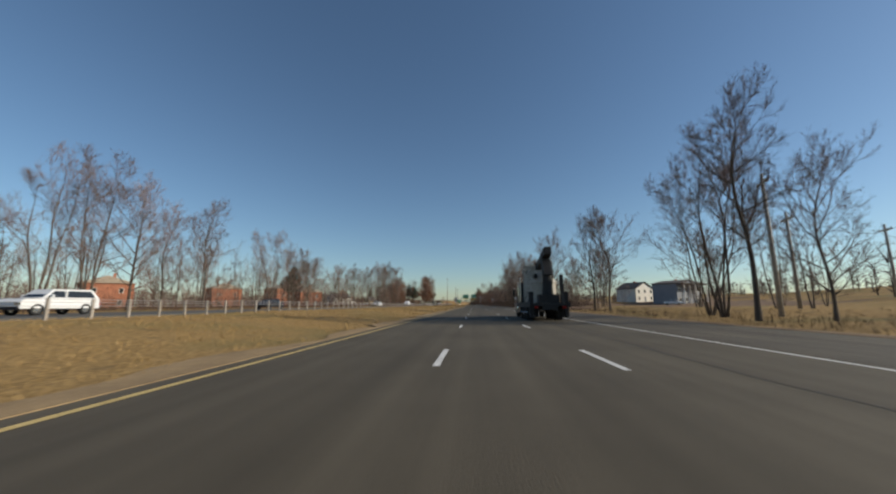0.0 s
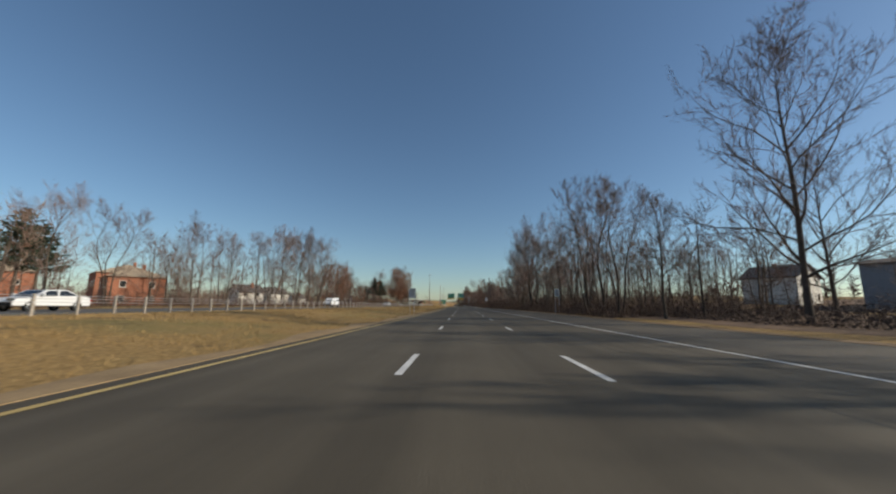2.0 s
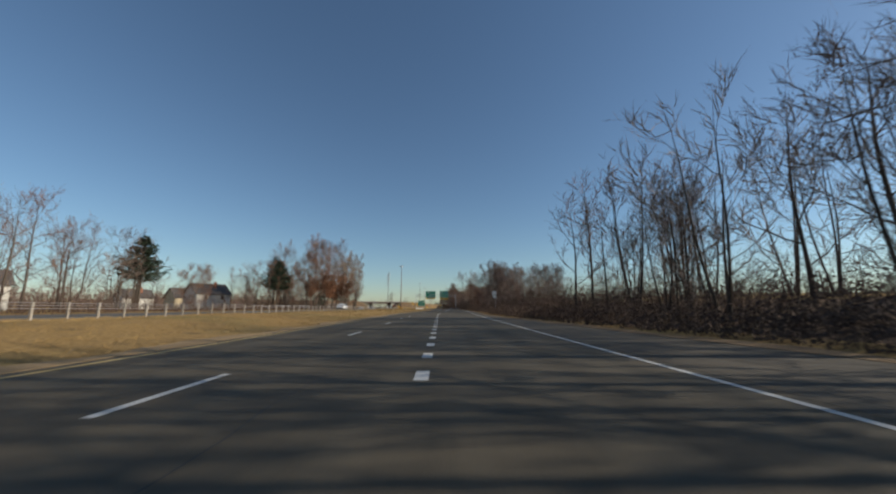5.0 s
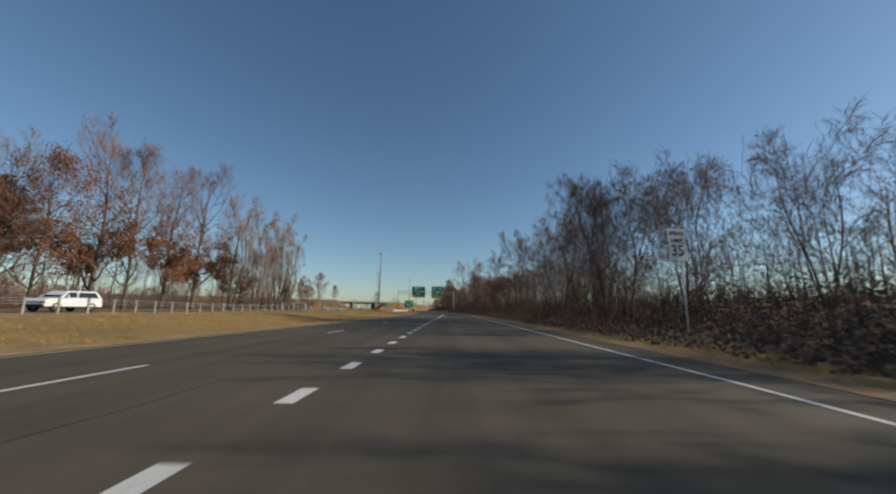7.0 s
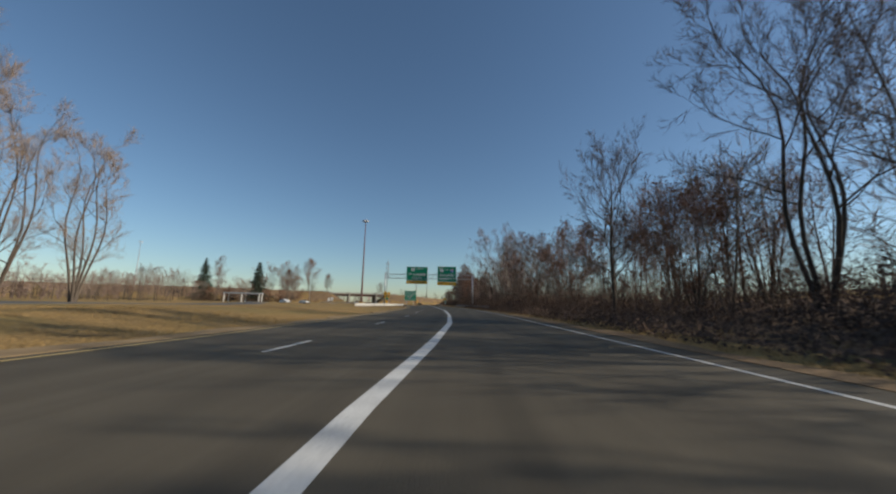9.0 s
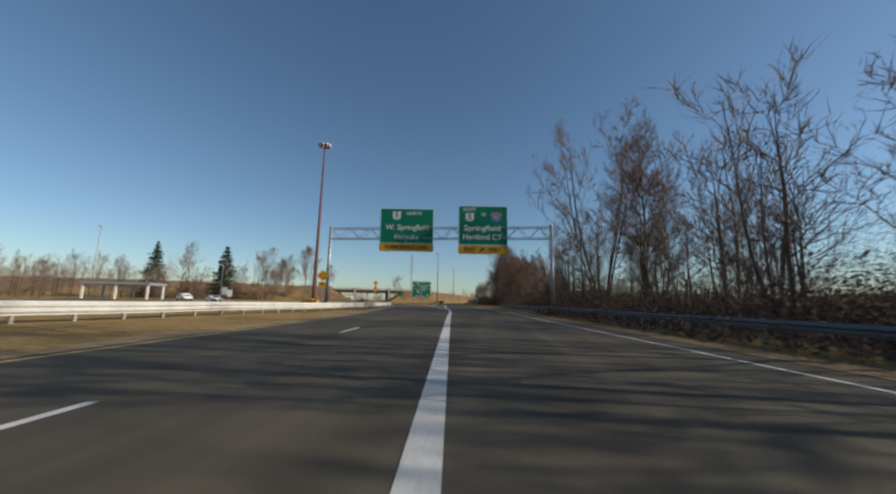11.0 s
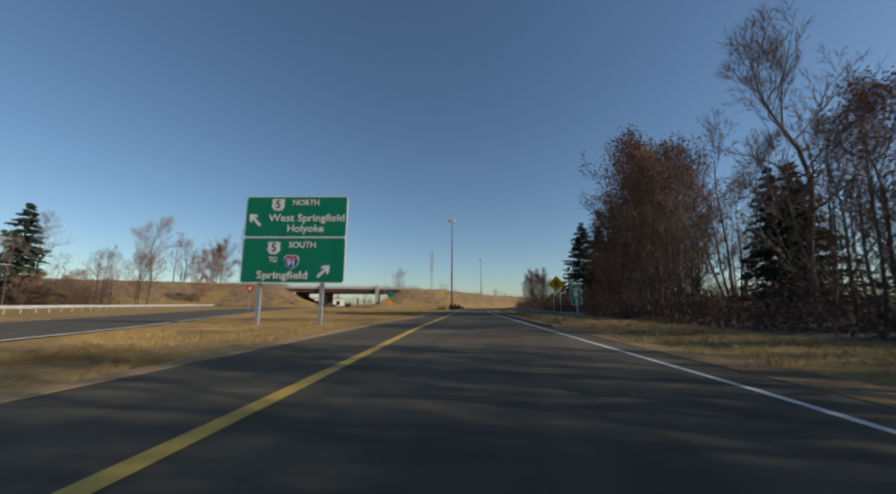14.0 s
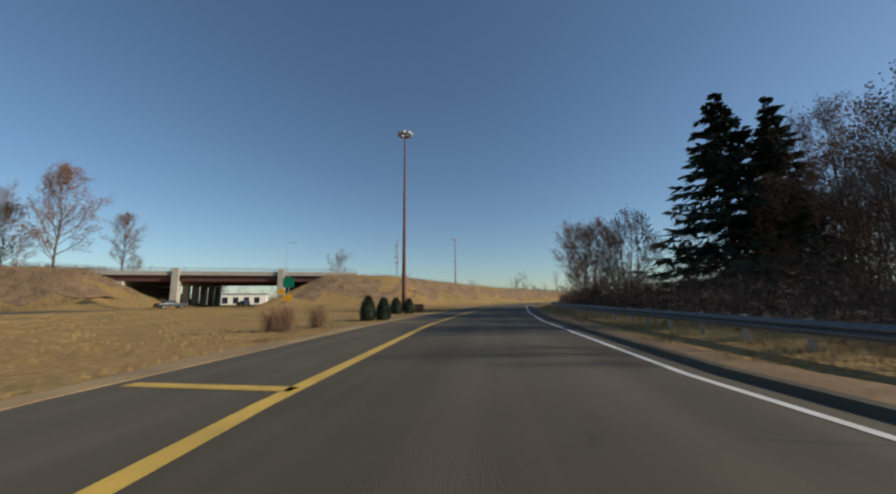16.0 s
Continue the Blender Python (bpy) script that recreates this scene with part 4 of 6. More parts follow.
def tufts(name, label, x0_of, x1_of, y0, y1, count, height, mat, seed):
    """Grass blades in clumps, in one mesh."""
    rng = random.Random(seed)
    s = Shape()
    for _ in range(count):
        y = rng.uniform(y0, y1)
        x = x0_of(y) + (x1_of(y) - x0_of(y)) * rng.random()
        if noise.noise((x * 0.35, y * 0.35, seed)) < -0.15:
            continue
        z = ground_height(x, y) - 0.02
        for _ in range(5):
            a = Vector((x + rng.gauss(0, 0.1), y + rng.gauss(0, 0.1), z))
            h = height * rng.uniform(0.4, 1.1)
            q = a + Vector((rng.gauss(0, 0.35), rng.gauss(0, 0.35), 1)) * h
            w = Vector((rng.uniform(-1, 1), rng.uniform(-1, 1), 0)).normalized() * 0.012
            s.add([a - w, a + w, q], [(0, 1, 2)])
    return tagged(part(name, s, mat), label, "grass", kind="stuff")


bank = Shape()
bank_x, bank_y = list(np.arange(-340, 90, 5.0)), list(np.arange(505, 860, 5.0))
index = {}
for j, y in enumerate(bank_y):
    for i, x in enumerate(bank_x):
        if ridge_height(x, y) > 0.25:
            index[i, j] = len(bank.v)
            bank.v.append((x, y, ground_height(x, y) + 0.06))
for (i, j) in list(index):
    if (i + 1, j) in index and (i, j + 1) in index and (i + 1, j + 1) in index:
        bank.f.append((index[i, j], index[i + 1, j], index[i + 1, j + 1], index[i, j + 1]))
tagged(part("embankment", bank, BANK, smooth=True), "red-brown weedy slope of the highway bank", "embankment", kind="structure")
thicket("scrub", "low red-brown scrub on the highway bank", lambda y: -135 + (y - 612) * 0.2, 606, 650, 34, 5000, 1.7, SHADED_BRUSH, 11, width=0.03)
thicket("scrub", "low red-brown scrub on the bank beside the bridge", lambda y: -72 + (y - 640) * 0.7, 640, 740, 26, 4500, 1.0, SHADED_BRUSH, 12, width=0.03)
tufts("grass", "dry straw-coloured grass on the median", lambda y: x_fence(y) - 2, lambda y: x_left(y) - 1.1, -10, 350, 34000, 0.17, STRAW, 1)
tufts("grass", "dry grass on the island between the roads", lambda y: x_gore(y) + 0.8, lambda y: x_asphalt_l(y) - 0.4, 500, 620, 30000, 0.16, STRAW, 2)
tufts("grass", "dry grass along the outer edge", lambda y: x_verge_r(y) + 0.6, lambda y: x_verge_r(y) + 6, 225, 640, 16000, 0.25, STRAW, 3)

# ---- fence of the median ----
fence = thing("median_fence", "low line of grey posts with wire cables along the median", "fence")
post_mesh = Shape().box(-0.055, -0.055, -0.3, 0.055, 0.055, 0.98).mesh("post", WOOD_POST, bevel=0.012)
for k in range(205):
    y = -38 + 1.87 * k
    x = x_fence(y)
    part("post", post_mesh, None, fence, loc=(x, y, ground_height(x, y)))
for h in (0.62, 0.78, 0.92):
    ys = np.arange(-38, 345, 4.0)
    part("cable", Shape().tube([(x_fence(y) + 0.07, y, ground_height(x_fence(y), y) + h) for y in ys], 0.012, 4), GALV, fence)

# ---- guard rails ----
WAVE = [(0.0, 0.0), (0.0, 0.03), (0.075, 0.075), (0.075, 0.11), (0.0, 0.155), (0.075, 0.2), (0.075, 0.235), (0.0, 0.28), (0.0, 0.31)]


def guard_rail(label, pts, sign, mat, top=0.74, spacing=1.9, face=0.31):
    rail = thing("guard_rail", label, "guard rail", "guard rails")
    prof = [(u, w * face / 0.31) for u, w in WAVE] + [(-0.012, face), (-0.012, 0.0)]
    s, n = Shape(), len(prof)
    for i, (x, y) in enumerate(pts):
        a, b = Vector(pts[max(i - 1, 0)]), Vector(pts[min(i + 1, len(pts) - 1)])
        d = (b - a).normalized()
        nrm = Vector((d.y, -d.x)) * sign
        z = ground_height(x, y) + top - face
        s.v += [(x + nrm.x * u, y + nrm.y * u, z + w) for u, w in prof]
    for i in range(len(pts) - 1):
        for j in range(n):
            s.f.append((i * n + j, i * n + (j + 1) % n, (i + 1) * n + (j + 1) % n, (i + 1) * n + j))
    s.f += [tuple(range(n)), tuple(range((len(pts) - 1) * n, len(pts) * n))]
    part("beam", s, mat, rail)
    pm = Shape().box(-0.06, -0.05, -0.3, 0.06, 0.05, top + 0.02).mesh("post", WOOD_POST, bevel=0.01)
    gap = 0.0
    for a, b in zip(pts, pts[1:]):
        gap += math.dist(a, b)
        if gap >= spacing:
            gap = 0.0
            part("post", pm, None, rail, loc=(a[0] - sign * 0.1, a[1], ground_height(*a)))
    return rail


guard_rail("weathered grey steel guard rail before the trees, shade in its colour", [(x_verge_r(y) + 3.0, y) for y in np.arange(404, 468, 0.95)], -1, SHADED_ZINC)
guard_rail("long grey steel guard rail curving along the ramp, shade in its colour", [(x_verge_r(y) + 2.8 + max(0, (y - 590) * 0.01), y) for y in np.arange(524, 672, 0.95)], -1, SHADED_ZINC, top=0.66)
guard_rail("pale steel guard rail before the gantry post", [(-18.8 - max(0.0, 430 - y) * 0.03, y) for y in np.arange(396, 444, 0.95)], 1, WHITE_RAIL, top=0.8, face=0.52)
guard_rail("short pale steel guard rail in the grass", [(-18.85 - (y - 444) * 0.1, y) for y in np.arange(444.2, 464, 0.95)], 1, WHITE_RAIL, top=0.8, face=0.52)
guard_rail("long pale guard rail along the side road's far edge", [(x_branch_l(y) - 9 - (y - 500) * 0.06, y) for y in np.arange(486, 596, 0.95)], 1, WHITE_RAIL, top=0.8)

# ---- signs ----


def panel(name, w, h, x, z, mat, parent, rim=WHITE_SIGN, r=0.18, edge=0.07, depth=0.06, y=0.0):
    """A sheet with rounded corners, a pale rim and a plain back."""
    def outline(w, h, r):
        pts = []
        for cx, cz, a0 in ((w / 2 - r, h / 2 - r, 0), (-w / 2 + r, h / 2 - r, 90), (-w / 2 + r, -h / 2 + r, 180), (w / 2 - r, -h / 2 + r, 270)):
            for k in range(5):
                a = radians(a0 + 22.5 * k)
                pts.append((cx + r * math.cos(a) + x, cz + r * math.sin(a) + z))
        return pts
    back = part(name, Shape().prism(outline(w, h, r), "y", y, y + depth), rim, parent)
    part("face", Shape().prism(outline(w - 2 * edge, h - 2 * edge, max(0.02, r - edge)), "y", y - 0.008, y - 0.001), mat, back)
    return back


def route_shield(parent, x, z, size, number, y=-0.012):
    o = [(-0.5, 0.36), (-0.3, 0.46), (0, 0.4), (0.3, 0.46), (0.5, 0.36), (0.43, 0.1), (0.5, -0.15), (0.32, -0.42), (0, -0.5), (-0.32, -0.42), (-0.5, -0.15), (-0.43, 0.1)]
    sh = part("route_shield", Shape().prism([(x + size * a, z + size * b) for a, b in o], "y", y - 0.012, y), WHITE_SIGN, parent)
    lettering(number, size * 0.85, BLACK_SIGN, sh, facing(x, z - size * 0.02, y - 0.018), bold=size * 0.012)


def interstate_shield(parent, x, z, size, number, y=-0.012):
    o = [(-0.46, 0.34), (-0.25, 0.46), (0, 0.41), (0.25, 0.46), (0.46, 0.34), (0.5, 0.05), (0.36, -0.28), (0, -0.5), (-0.36, -0.28), (-0.5, 0.05)]
    rim = part("route_shield", Shape().prism([(x + size * 1.08 * a, z + size * 1.08 * b) for a, b in o], "y", y - 0.01, y), WHITE_SIGN, parent)
    part("field", Shape().prism([(x + size * a, z + size * min(b, 0.2)) for a, b in o], "y", y - 0.016, y - 0.011), BLUE_SIGN, rim)
    part("band", Shape().prism([(x - 0.46 * size, z + 0.24 * size), (x + 0.46 * size, z + 0.24 * size), (x + 0.44 * size, z + 0.36 * size), (x + 0.25 * size, z + 0.44 * size), (x, z + 0.39 * size),
                                (x - 0.25 * size, z + 0.44 * size), (x - 0.44 * size, z + 0.36 * size)], "y", y - 0.016, y - 0.011), RED_SIGN, rim)
    lettering(number, size * 0.6, WHITE_SIGN, rim, facing(x, z - size * 0.1, y - 0.022), bold=size * 0.012)


def arrow(parent, x, z, size, angle, mat, y=-0.014):
    o = [(-0.08, -0.5), (0.08, -0.5), (0.08, 0.16), (0.27, -0.02), (0.27, 0.2), (0.0, 0.5), (-0.27, 0.2), (-0.27, -0.02), (-0.08, 0.16)]
    c, s = math.cos(radians(angle)), math.sin(radians(angle))
    part("arrow", Shape().prism([(x + size * (a * c - b * s), z + size * (a * s + b * c)) for a, b in o], "y", y - 0.006, y), mat, parent)


# overhead gantry
gantry = thing("sign_gantry", "galvanised steel truss gantry spanning the road", "gantry", m=pose(0, 444.8, 0, 0, 0, 0))
GL, GR = -24.4, 4.6
for gxp in (GL, GR):
    pl = part("gantry_post", Shape().tube([(gxp, 0, -0.5), (gxp, 0, 10.9)], [0.24, 0.19], 14), GALV, gantry, smooth=True)
    part("base_plate", Shape().box(gxp - 0.4, -0.4, -0.1, gxp + 0.4, 0.4, 0.09), CONCRETE, pl)
for dy, dz in ((-0.55, 10.55), (0.55, 10.55), (-0.55, 9.15), (0.55, 9.15)):
    part("chord", Shape().tube([(GL, dy, dz), (GR, dy, dz)], 0.06, 8), GALV, gantry)
n = 21
for k in range(n):
    xa, xb = GL + (GR - GL) * k / n, GL + (GR - GL) * (k + 1) / n
    za, zb = (9.15, 10.55) if k % 2 else (10.55, 9.15)
    for dy in (-0.55, 0.55):
        part("brace", Shape().tube([(xa, dy, za), (xb, dy, zb)], 0.03, 5), GALV, gantry)
    part("brace", Shape().tube([(xa, -0.55, 10.55), (xa, 0.55, 10.55)], 0.025, 5), GALV, gantry)
    part("brace", Shape().tube([(xa, -0.55, 9.15), (xa, 0.55, 9.15)], 0.025, 5), GALV, gantry)

sign_a = thing("overhead_sign", "green overhead direction sign with a yellow lane panel", "road sign", "overhead signs", m=pose(-13.75, 444.0, 0, 0, 0, 6))
pa = panel("sheet", 6.95, 4.6, 0, 10.72, GREEN_SIGN, sign_a)
pb = panel("lane_panel", 6.95, 1.0, 0, 7.9, YELLOW_SIGN, sign_a, rim=BLACK_SIGN, r=0.12, edge=0.05)
route_shield(pa, -1.35, 12.1, 1.15, "5")
lettering("NORTH", 0.62, WHITE_SIGN, pa, facing(0.9, 12.35), 0.012, width=2.0)
lettering("W. Springfield", 0.95, WHITE_SIGN, pa, facing(0.05, 10.5), 0.014, width=5.6)
lettering("Holyoke", 0.95, WHITE_SIGN, pa, facing(0.0, 9.25), 0.014, width=3.1)
lettering("FORM SINGLE LANE", 0.62, BLACK_SIGN, pb, facing(0, 7.9), 0.012, width=5.4)
sign_b = thing("overhead_sign", "green overhead exit sign with a yellow exit panel", "road sign", "overhead signs", m=pose(-3.9, 444.0, 0, 0, 0, 6))
pa = panel("sheet", 6.2, 5.05, 0, 10.72, GREEN_SIGN, sign_b)
pb = panel("lane_panel", 6.2, 1.1, 0, 7.6, YELLOW_SIGN, sign_b, rim=BLACK_SIGN, r=0.12, edge=0.05)
lettering("SOUTH", 0.6, WHITE_SIGN, pa, facing(-1.75, 12.75), 0.012, width=1.6)
route_shield(pa, -1.7, 11.8, 1.15, "5")
lettering("TO", 0.55, WHITE_SIGN, pa, facing(0.05, 12.1), 0.012, width=0.6)
interstate_shield(pa, 1.65, 11.8, 1.2, "91")
lettering("Springfield", 0.95, WHITE_SIGN, pa, facing(-0.1, 10.35), 0.014, width=4.6)
lettering("Hartford CT", 0.95, WHITE_SIGN, pa, facing(-0.1, 9.2), 0.014, width=4.9)
lettering("EXIT", 0.75, BLACK_SIGN, pb, facing(-1.65, 7.6), 0.016, width=1.4)
arrow(pb, -0.15, 7.6, 0.85, -45, BLACK_SIGN)
lettering("ONLY", 0.75, BLACK_SIGN, pb, facing(1.45, 7.6), 0.016, width=1.6)
for sg, w in ((sign_a, 2.3), (sign_b, 2.1)):
    for dx in (-w, 0.0, w):
        part("hanger", Shape().box(dx - 0.05, 0.07, 7.3, dx + 0.05, 0.22, 12.3), GALV, sg)

# ground-mounted direction sign in the gore
sign_d = thing("direction_sign", "large green direction sign on two steel posts in the grass", "road sign", m=pose(-26.0, 519.0, 0, 0, 0, 10))
pa = panel("sheet", 6.2, 2.55, 0, 6.35, GREEN_SIGN, sign_d, r=0.2, edge=0.06)
pb = panel("sheet", 6.2, 2.75, 0, 3.72, GREEN_SIGN, sign_d, r=0.2, edge=0.06)
route_shield(pa, -1.15, 7.1, 0.8, "5")
lettering("NORTH", 0.5, WHITE_SIGN, pa, facing(0.55, 7.2), 0.01, width=1.6)
lettering("West Springfield", 0.62, WHITE_SIGN, pa, facing(0.65, 6.25), 0.01, width=4.6)
lettering("Holyoke", 0.62, WHITE_SIGN, pa, facing(0.6, 5.6), 0.01, width=2.2)
arrow(pa, -2.5, 6.15, 1.0, 45, WHITE_SIGN)
route_shield(pb, -1.2, 4.45, 0.8, "5")
lettering("SOUTH", 0.5, WHITE_SIGN, pb, facing(0.5, 4.6), 0.01, width=1.6)
lettering("TO", 0.45, WHITE_SIGN, pb, facing(-1.2, 3.72), 0.01, width=0.5)
interstate_shield(pb, -0.1, 3.6, 0.85, "91")
lettering("Springfield", 0.62, WHITE_SIGN, pb, facing(-0.6, 2.8), 0.01, width=3.0)
arrow(pb, 1.85, 3.05, 1.0, -45, WHITE_SIGN)
for dx in (-1.95, 1.75):
    part("post", Shape().box(dx - 0.11, 0.07, -0.4, dx + 0.11, 0.25, 7.2), GALV, sign_d)


def speed_sign(x, y, top, w, h, posts, turn=0, label="white speed limit sign on steel posts", tilt=0):
    s = thing("speed_limit_sign", label, "road sign", "speed limit signs", m=pose(x, y, ground_height(x, y), 0, tilt, turn))
    p = panel("sheet", w, h, 0, top - h / 2, WHITE_SIGN, s, rim=BLACK_SIGN, r=0.06, edge=0.025, depth=0.012)
    lettering("SPEED", h * 0.17, BLACK_SIGN, p, facing(0, top - h * 0.17, -0.012), 0.004, width=w * 0.75)
    lettering("LIMIT", h * 0.17, BLACK_SIGN, p, facing(0, top - h * 0.38, -0.012), 0.004, width=w * 0.62)
    lettering("35", h * 0.46, BLACK_SIGN, p, facing(0, top - h * 0.7, -0.012), 0.012, width=w * 0.62)
    for dx in posts:
        part("post", Shape().box(dx - 0.035, 0.013, -0.4, dx + 0.035, 0.06, top - 0.1), GALV, s)


speed_sign(-9.3, 119, 3.45, 0.95, 1.35, (-0.3, 0.3), label="speed limit sign in shade on two thin posts")
speed_sign(12.4, 125, 3.75, 0.75, 1.15, (-0.3, 0.3), label="small speed limit sign on two posts before the brush")
speed_sign(11.3, 273, 5.2, 1.05, 1.65, (0.2,), turn=8, label="white speed limit sign on a single steel post")


def diamond(x, y, top, size, posts, label, draw, turn=0, plaque=None):
    s = thing("warning_sign", label, "road sign", "warning signs", m=pose(x, y, ground_height(x, y), 0, 0, turn))
    c, r = top - size / 2, size / 2
    sheet = part("sheet", Shape().prism([(-r, c), (0, c - r), (r, c), (0, c + r)], "y", 0, 0.012), YELLOW_SIGN, s)
    draw(sheet, c, r)
    low = c - r
    if plaque:
        w, h = plaque
        pq = part("plaque", Shape().prism([(-w / 2, low - h), (w / 2, low - h), (w / 2, low - 0.03), (-w / 2, low - 0.03)], "y", 0, 0.012), YELLOW_SIGN, s)
        for k in range(2):
            part("bar", Shape().box(-w * 0.3, -0.006, low - h * (0.38 + 0.32 * k), w * 0.3, 0, low - h * (0.22 + 0.32 * k)), BLACK_SIGN, pq)
    for dx in posts:
        part("post", Shape().box(dx - 0.035, 0.013, -0.4, dx + 0.035, 0.06, c - 0.1), GALV, s)
    return s


def draw_rotary(sheet, c, r):
    for k in range(3):
        pts = []
        for j in range(7):
            a = radians(120 * k + 15 + 13 * j)
            pts.append((0.36 * r * 1.2 * math.cos(a), c + 0.36 * r * 1.2 * math.sin(a)))
        s = Shape()
        for p, q in zip(pts, pts[1:]):
            d = 0.05 * r
            s.quad((p[0] * 1.14, -0.004, c + (p[1] - c) * 1.14), (p[0] * 0.86, -0.004, c + (p[1] - c) * 0.86), (q[0] * 0.86, -0.004, c + (q[1] - c) * 0.86), (q[0] * 1.14, -0.004, c + (q[1] - c) * 1.14))
        part("arrow", s, BLACK_SIGN, sheet)


def draw_merge(sheet, c, r):
    arrow(sheet, -0.05 * r, c + 0.02 * r, r * 0.8, 0, BLACK_SIGN, y=-0.002)
    part("merge_stroke", Shape().prism([(0.0, c - 0.1 * r), (0.2 * r, c - 0.36 * r), (0.29 * r, c - 0.3 * r), (0.0, c + 0.04 * r)], "y", -0.008, -0.002), BLACK_SIGN, sheet)


def draw_object(sheet, c, r):
    for i in (-1, 0, 1):
        for j in (-1, 0, 1):
            px, pz = (i - j) * 0.24 * r, c + (i + j) * 0.24 * r
            part("reflector", Shape().tube([(px, -0.006, pz), (px, 0.0, pz)], 0.07 * r, 8), BLACK_SIGN, sheet)


diamond(-23.4, 441.3, 4.65, 1.5, (0.0,), "yellow warning sign with a plaque on a post", draw_rotary, plaque=(0.9, 0.6), turn=11)
diamond(-31.0, 485.2, 5.9, 1.35, (0.0,), "yellow rotary warning sign with a tall plaque below", draw_rotary, plaque=(0.62, 1.4), turn=14)
diamond(-19.5, 496.8, 2.6, 1.25, (0.0,), "yellow diamond object marker at the grass nose", draw_object, turn=12)
diamond(-8.5, 545.0, 4.5, 2.0, (-0.42, 0.42), "yellow merge warning sign on two posts behind the rail", draw_merge, turn=12)

west = thing("mile_marker", "small tilted green mile marker with white panels", "road sign", m=pose(-7.7, 534.8, 0, 0, -4, 4))
p = panel("sheet", 0.95, 1.75, 0, 2.1, GREEN_SIGN, west, r=0.05, edge=0.04, depth=0.012)
lettering("MILE", 0.3, GREEN_SIGN, part("field", Shape().box(-0.3, -0.014, 2.42, 0.3, -0.009, 2.76), WHITE_SIGN, p), facing(0, 2.59, -0.016), 0.004, width=0.5)
part("field", Shape().box(-0.2, -0.014, 2.0, 0.2, -0.009, 2.34), WHITE_SIGN, p)
part("field", Shape().box(-0.35, -0.014, 1.86, 0.35, -0.009, 1.9), WHITE_SIGN, p)
part("field", Shape().box(-0.06, -0.014, 1.38, 0.08, -0.009, 1.72), WHITE_SIGN, p)
part("post", Shape().box(-0.05, 0.014, -0.4, 0.05, 0.08, 1.4), GALV, west)

for x, y, top in ((-44, 451, 2.6), (-47, 456, 2.3)):
    nb = thing("notice_sign", "small plain white sign on a thin post in the grass", "road sign", "notice signs", m=pose(x, y, ground_height(x, y), 0, 0, 18))
    part("sheet", Shape().prism([(-0.4, top - 1.1), (0.4, top - 1.1), (0.4, top), (-0.4, top)], "y", 0, 0.015), WHITE_SIGN, nb)
    part("post", Shape().box(-0.03, 0.016, -0.4, 0.03, 0.07, top - 0.1), GALV, nb)
yield_sign = thing("yield_sign", "red and white triangular yield sign on a post", "road sign", m=pose(-56.5, 552, 0, 0, 0, 15))
tri = part("sheet", Shape().prism([(-0.75, 4.1), (0, 2.8), (0.75, 4.1)], "y", 0, 0.012), RED_SIGN, yield_sign)
part("face", Shape().prism([(-0.3, 3.84), (0, 3.32), (0.3, 3.84)], "y", -0.006, -0.001), WHITE_SIGN, tri)
part("post", Shape().box(-0.04, 0.013, -0.4, 0.04, 0.07, 3.7), GALV, yield_sign)
for x, y in ((-4, 556), (-5.5, 575)):
    mk = thing("delineator", "thin post with a small red reflector", "road marker", "delineators", m=pose(x, y, ground_height(x, y)))
    part("post", Shape().box(-0.05, -0.02, -0.3, 0.05, 0.02, 2.2), WOOD_POST, mk)
    part("reflector", Shape().box(-0.1, -0.03, 1.7, 0.1, -0.021, 2.0), RED_SIGN, mk)

pier_sign = thing("guide_sign", "small green guide sign with yellow plates by the bridge pier", "road sign", m=pose(-61.5, 632, 0, 0, 0, 12))
gp = part("post", Shape().box(-0.06, 0.02, -0.4, 0.06, 0.12, 6.6), GALV, pier_sign)
part("sheet", Shape().prism([(-1.1, 4.0), (1.1, 4.0), (1.1, 5.9), (-1.1, 5.9)], "y", 0.0, 0.018), GREEN_SIGN, pier_sign)
part("plate", Shape().prism([(-0.95, 1.9), (0, 0.9), (0.95, 1.9), (0, 2.9)], "y", 0.0, 0.018), YELLOW_SIGN, pier_sign)
part("plate", Shape().prism([(-2.1, 3.2), (-1.3, 2.4), (-0.5, 3.2), (-1.3, 4.0)], "y", -0.03, -0.012), YELLOW_SIGN, pier_sign)

# ---- lighting masts ----


def mast(x, y, h, mat=RUST, lamps=8, label="tall rust-brown high-mast light with a ring of floodlights"):
    m = thing("light_mast", label, "light mast", "light masts", m=pose(x, y, ground_height(x, y)))
    part("pole", Shape().tube([(0, 0, -0.5), (0, 0, 3), (0, 0, h)], [0.42 * h / 34, 0.38 * h / 34, 0.13 * h / 34], 12), mat, m, smooth=True)
    ring = part("ring", Shape().tube([(0.9 * math.cos(a), 0.9 * math.sin(a), h - 0.4) for a in np.linspace(0, 2 * math.pi, 17)], 0.05, 6), mat, m)
    for k in range(lamps):
        a = 2 * math.pi * k / lamps
        c = Vector((1.05 * math.cos(a), 1.05 * math.sin(a), h - 0.35))
        part("floodlight", Shape().tube([c + Vector((0, 0, 0.3)), c, c - Vector((0, 0, 0.35))], [0.12, 0.34, 0.38], 10), GALV, ring)
        part("arm", Shape().tube([(0, 0, h - 0.4), c], 0.04, 5), mat, ring)


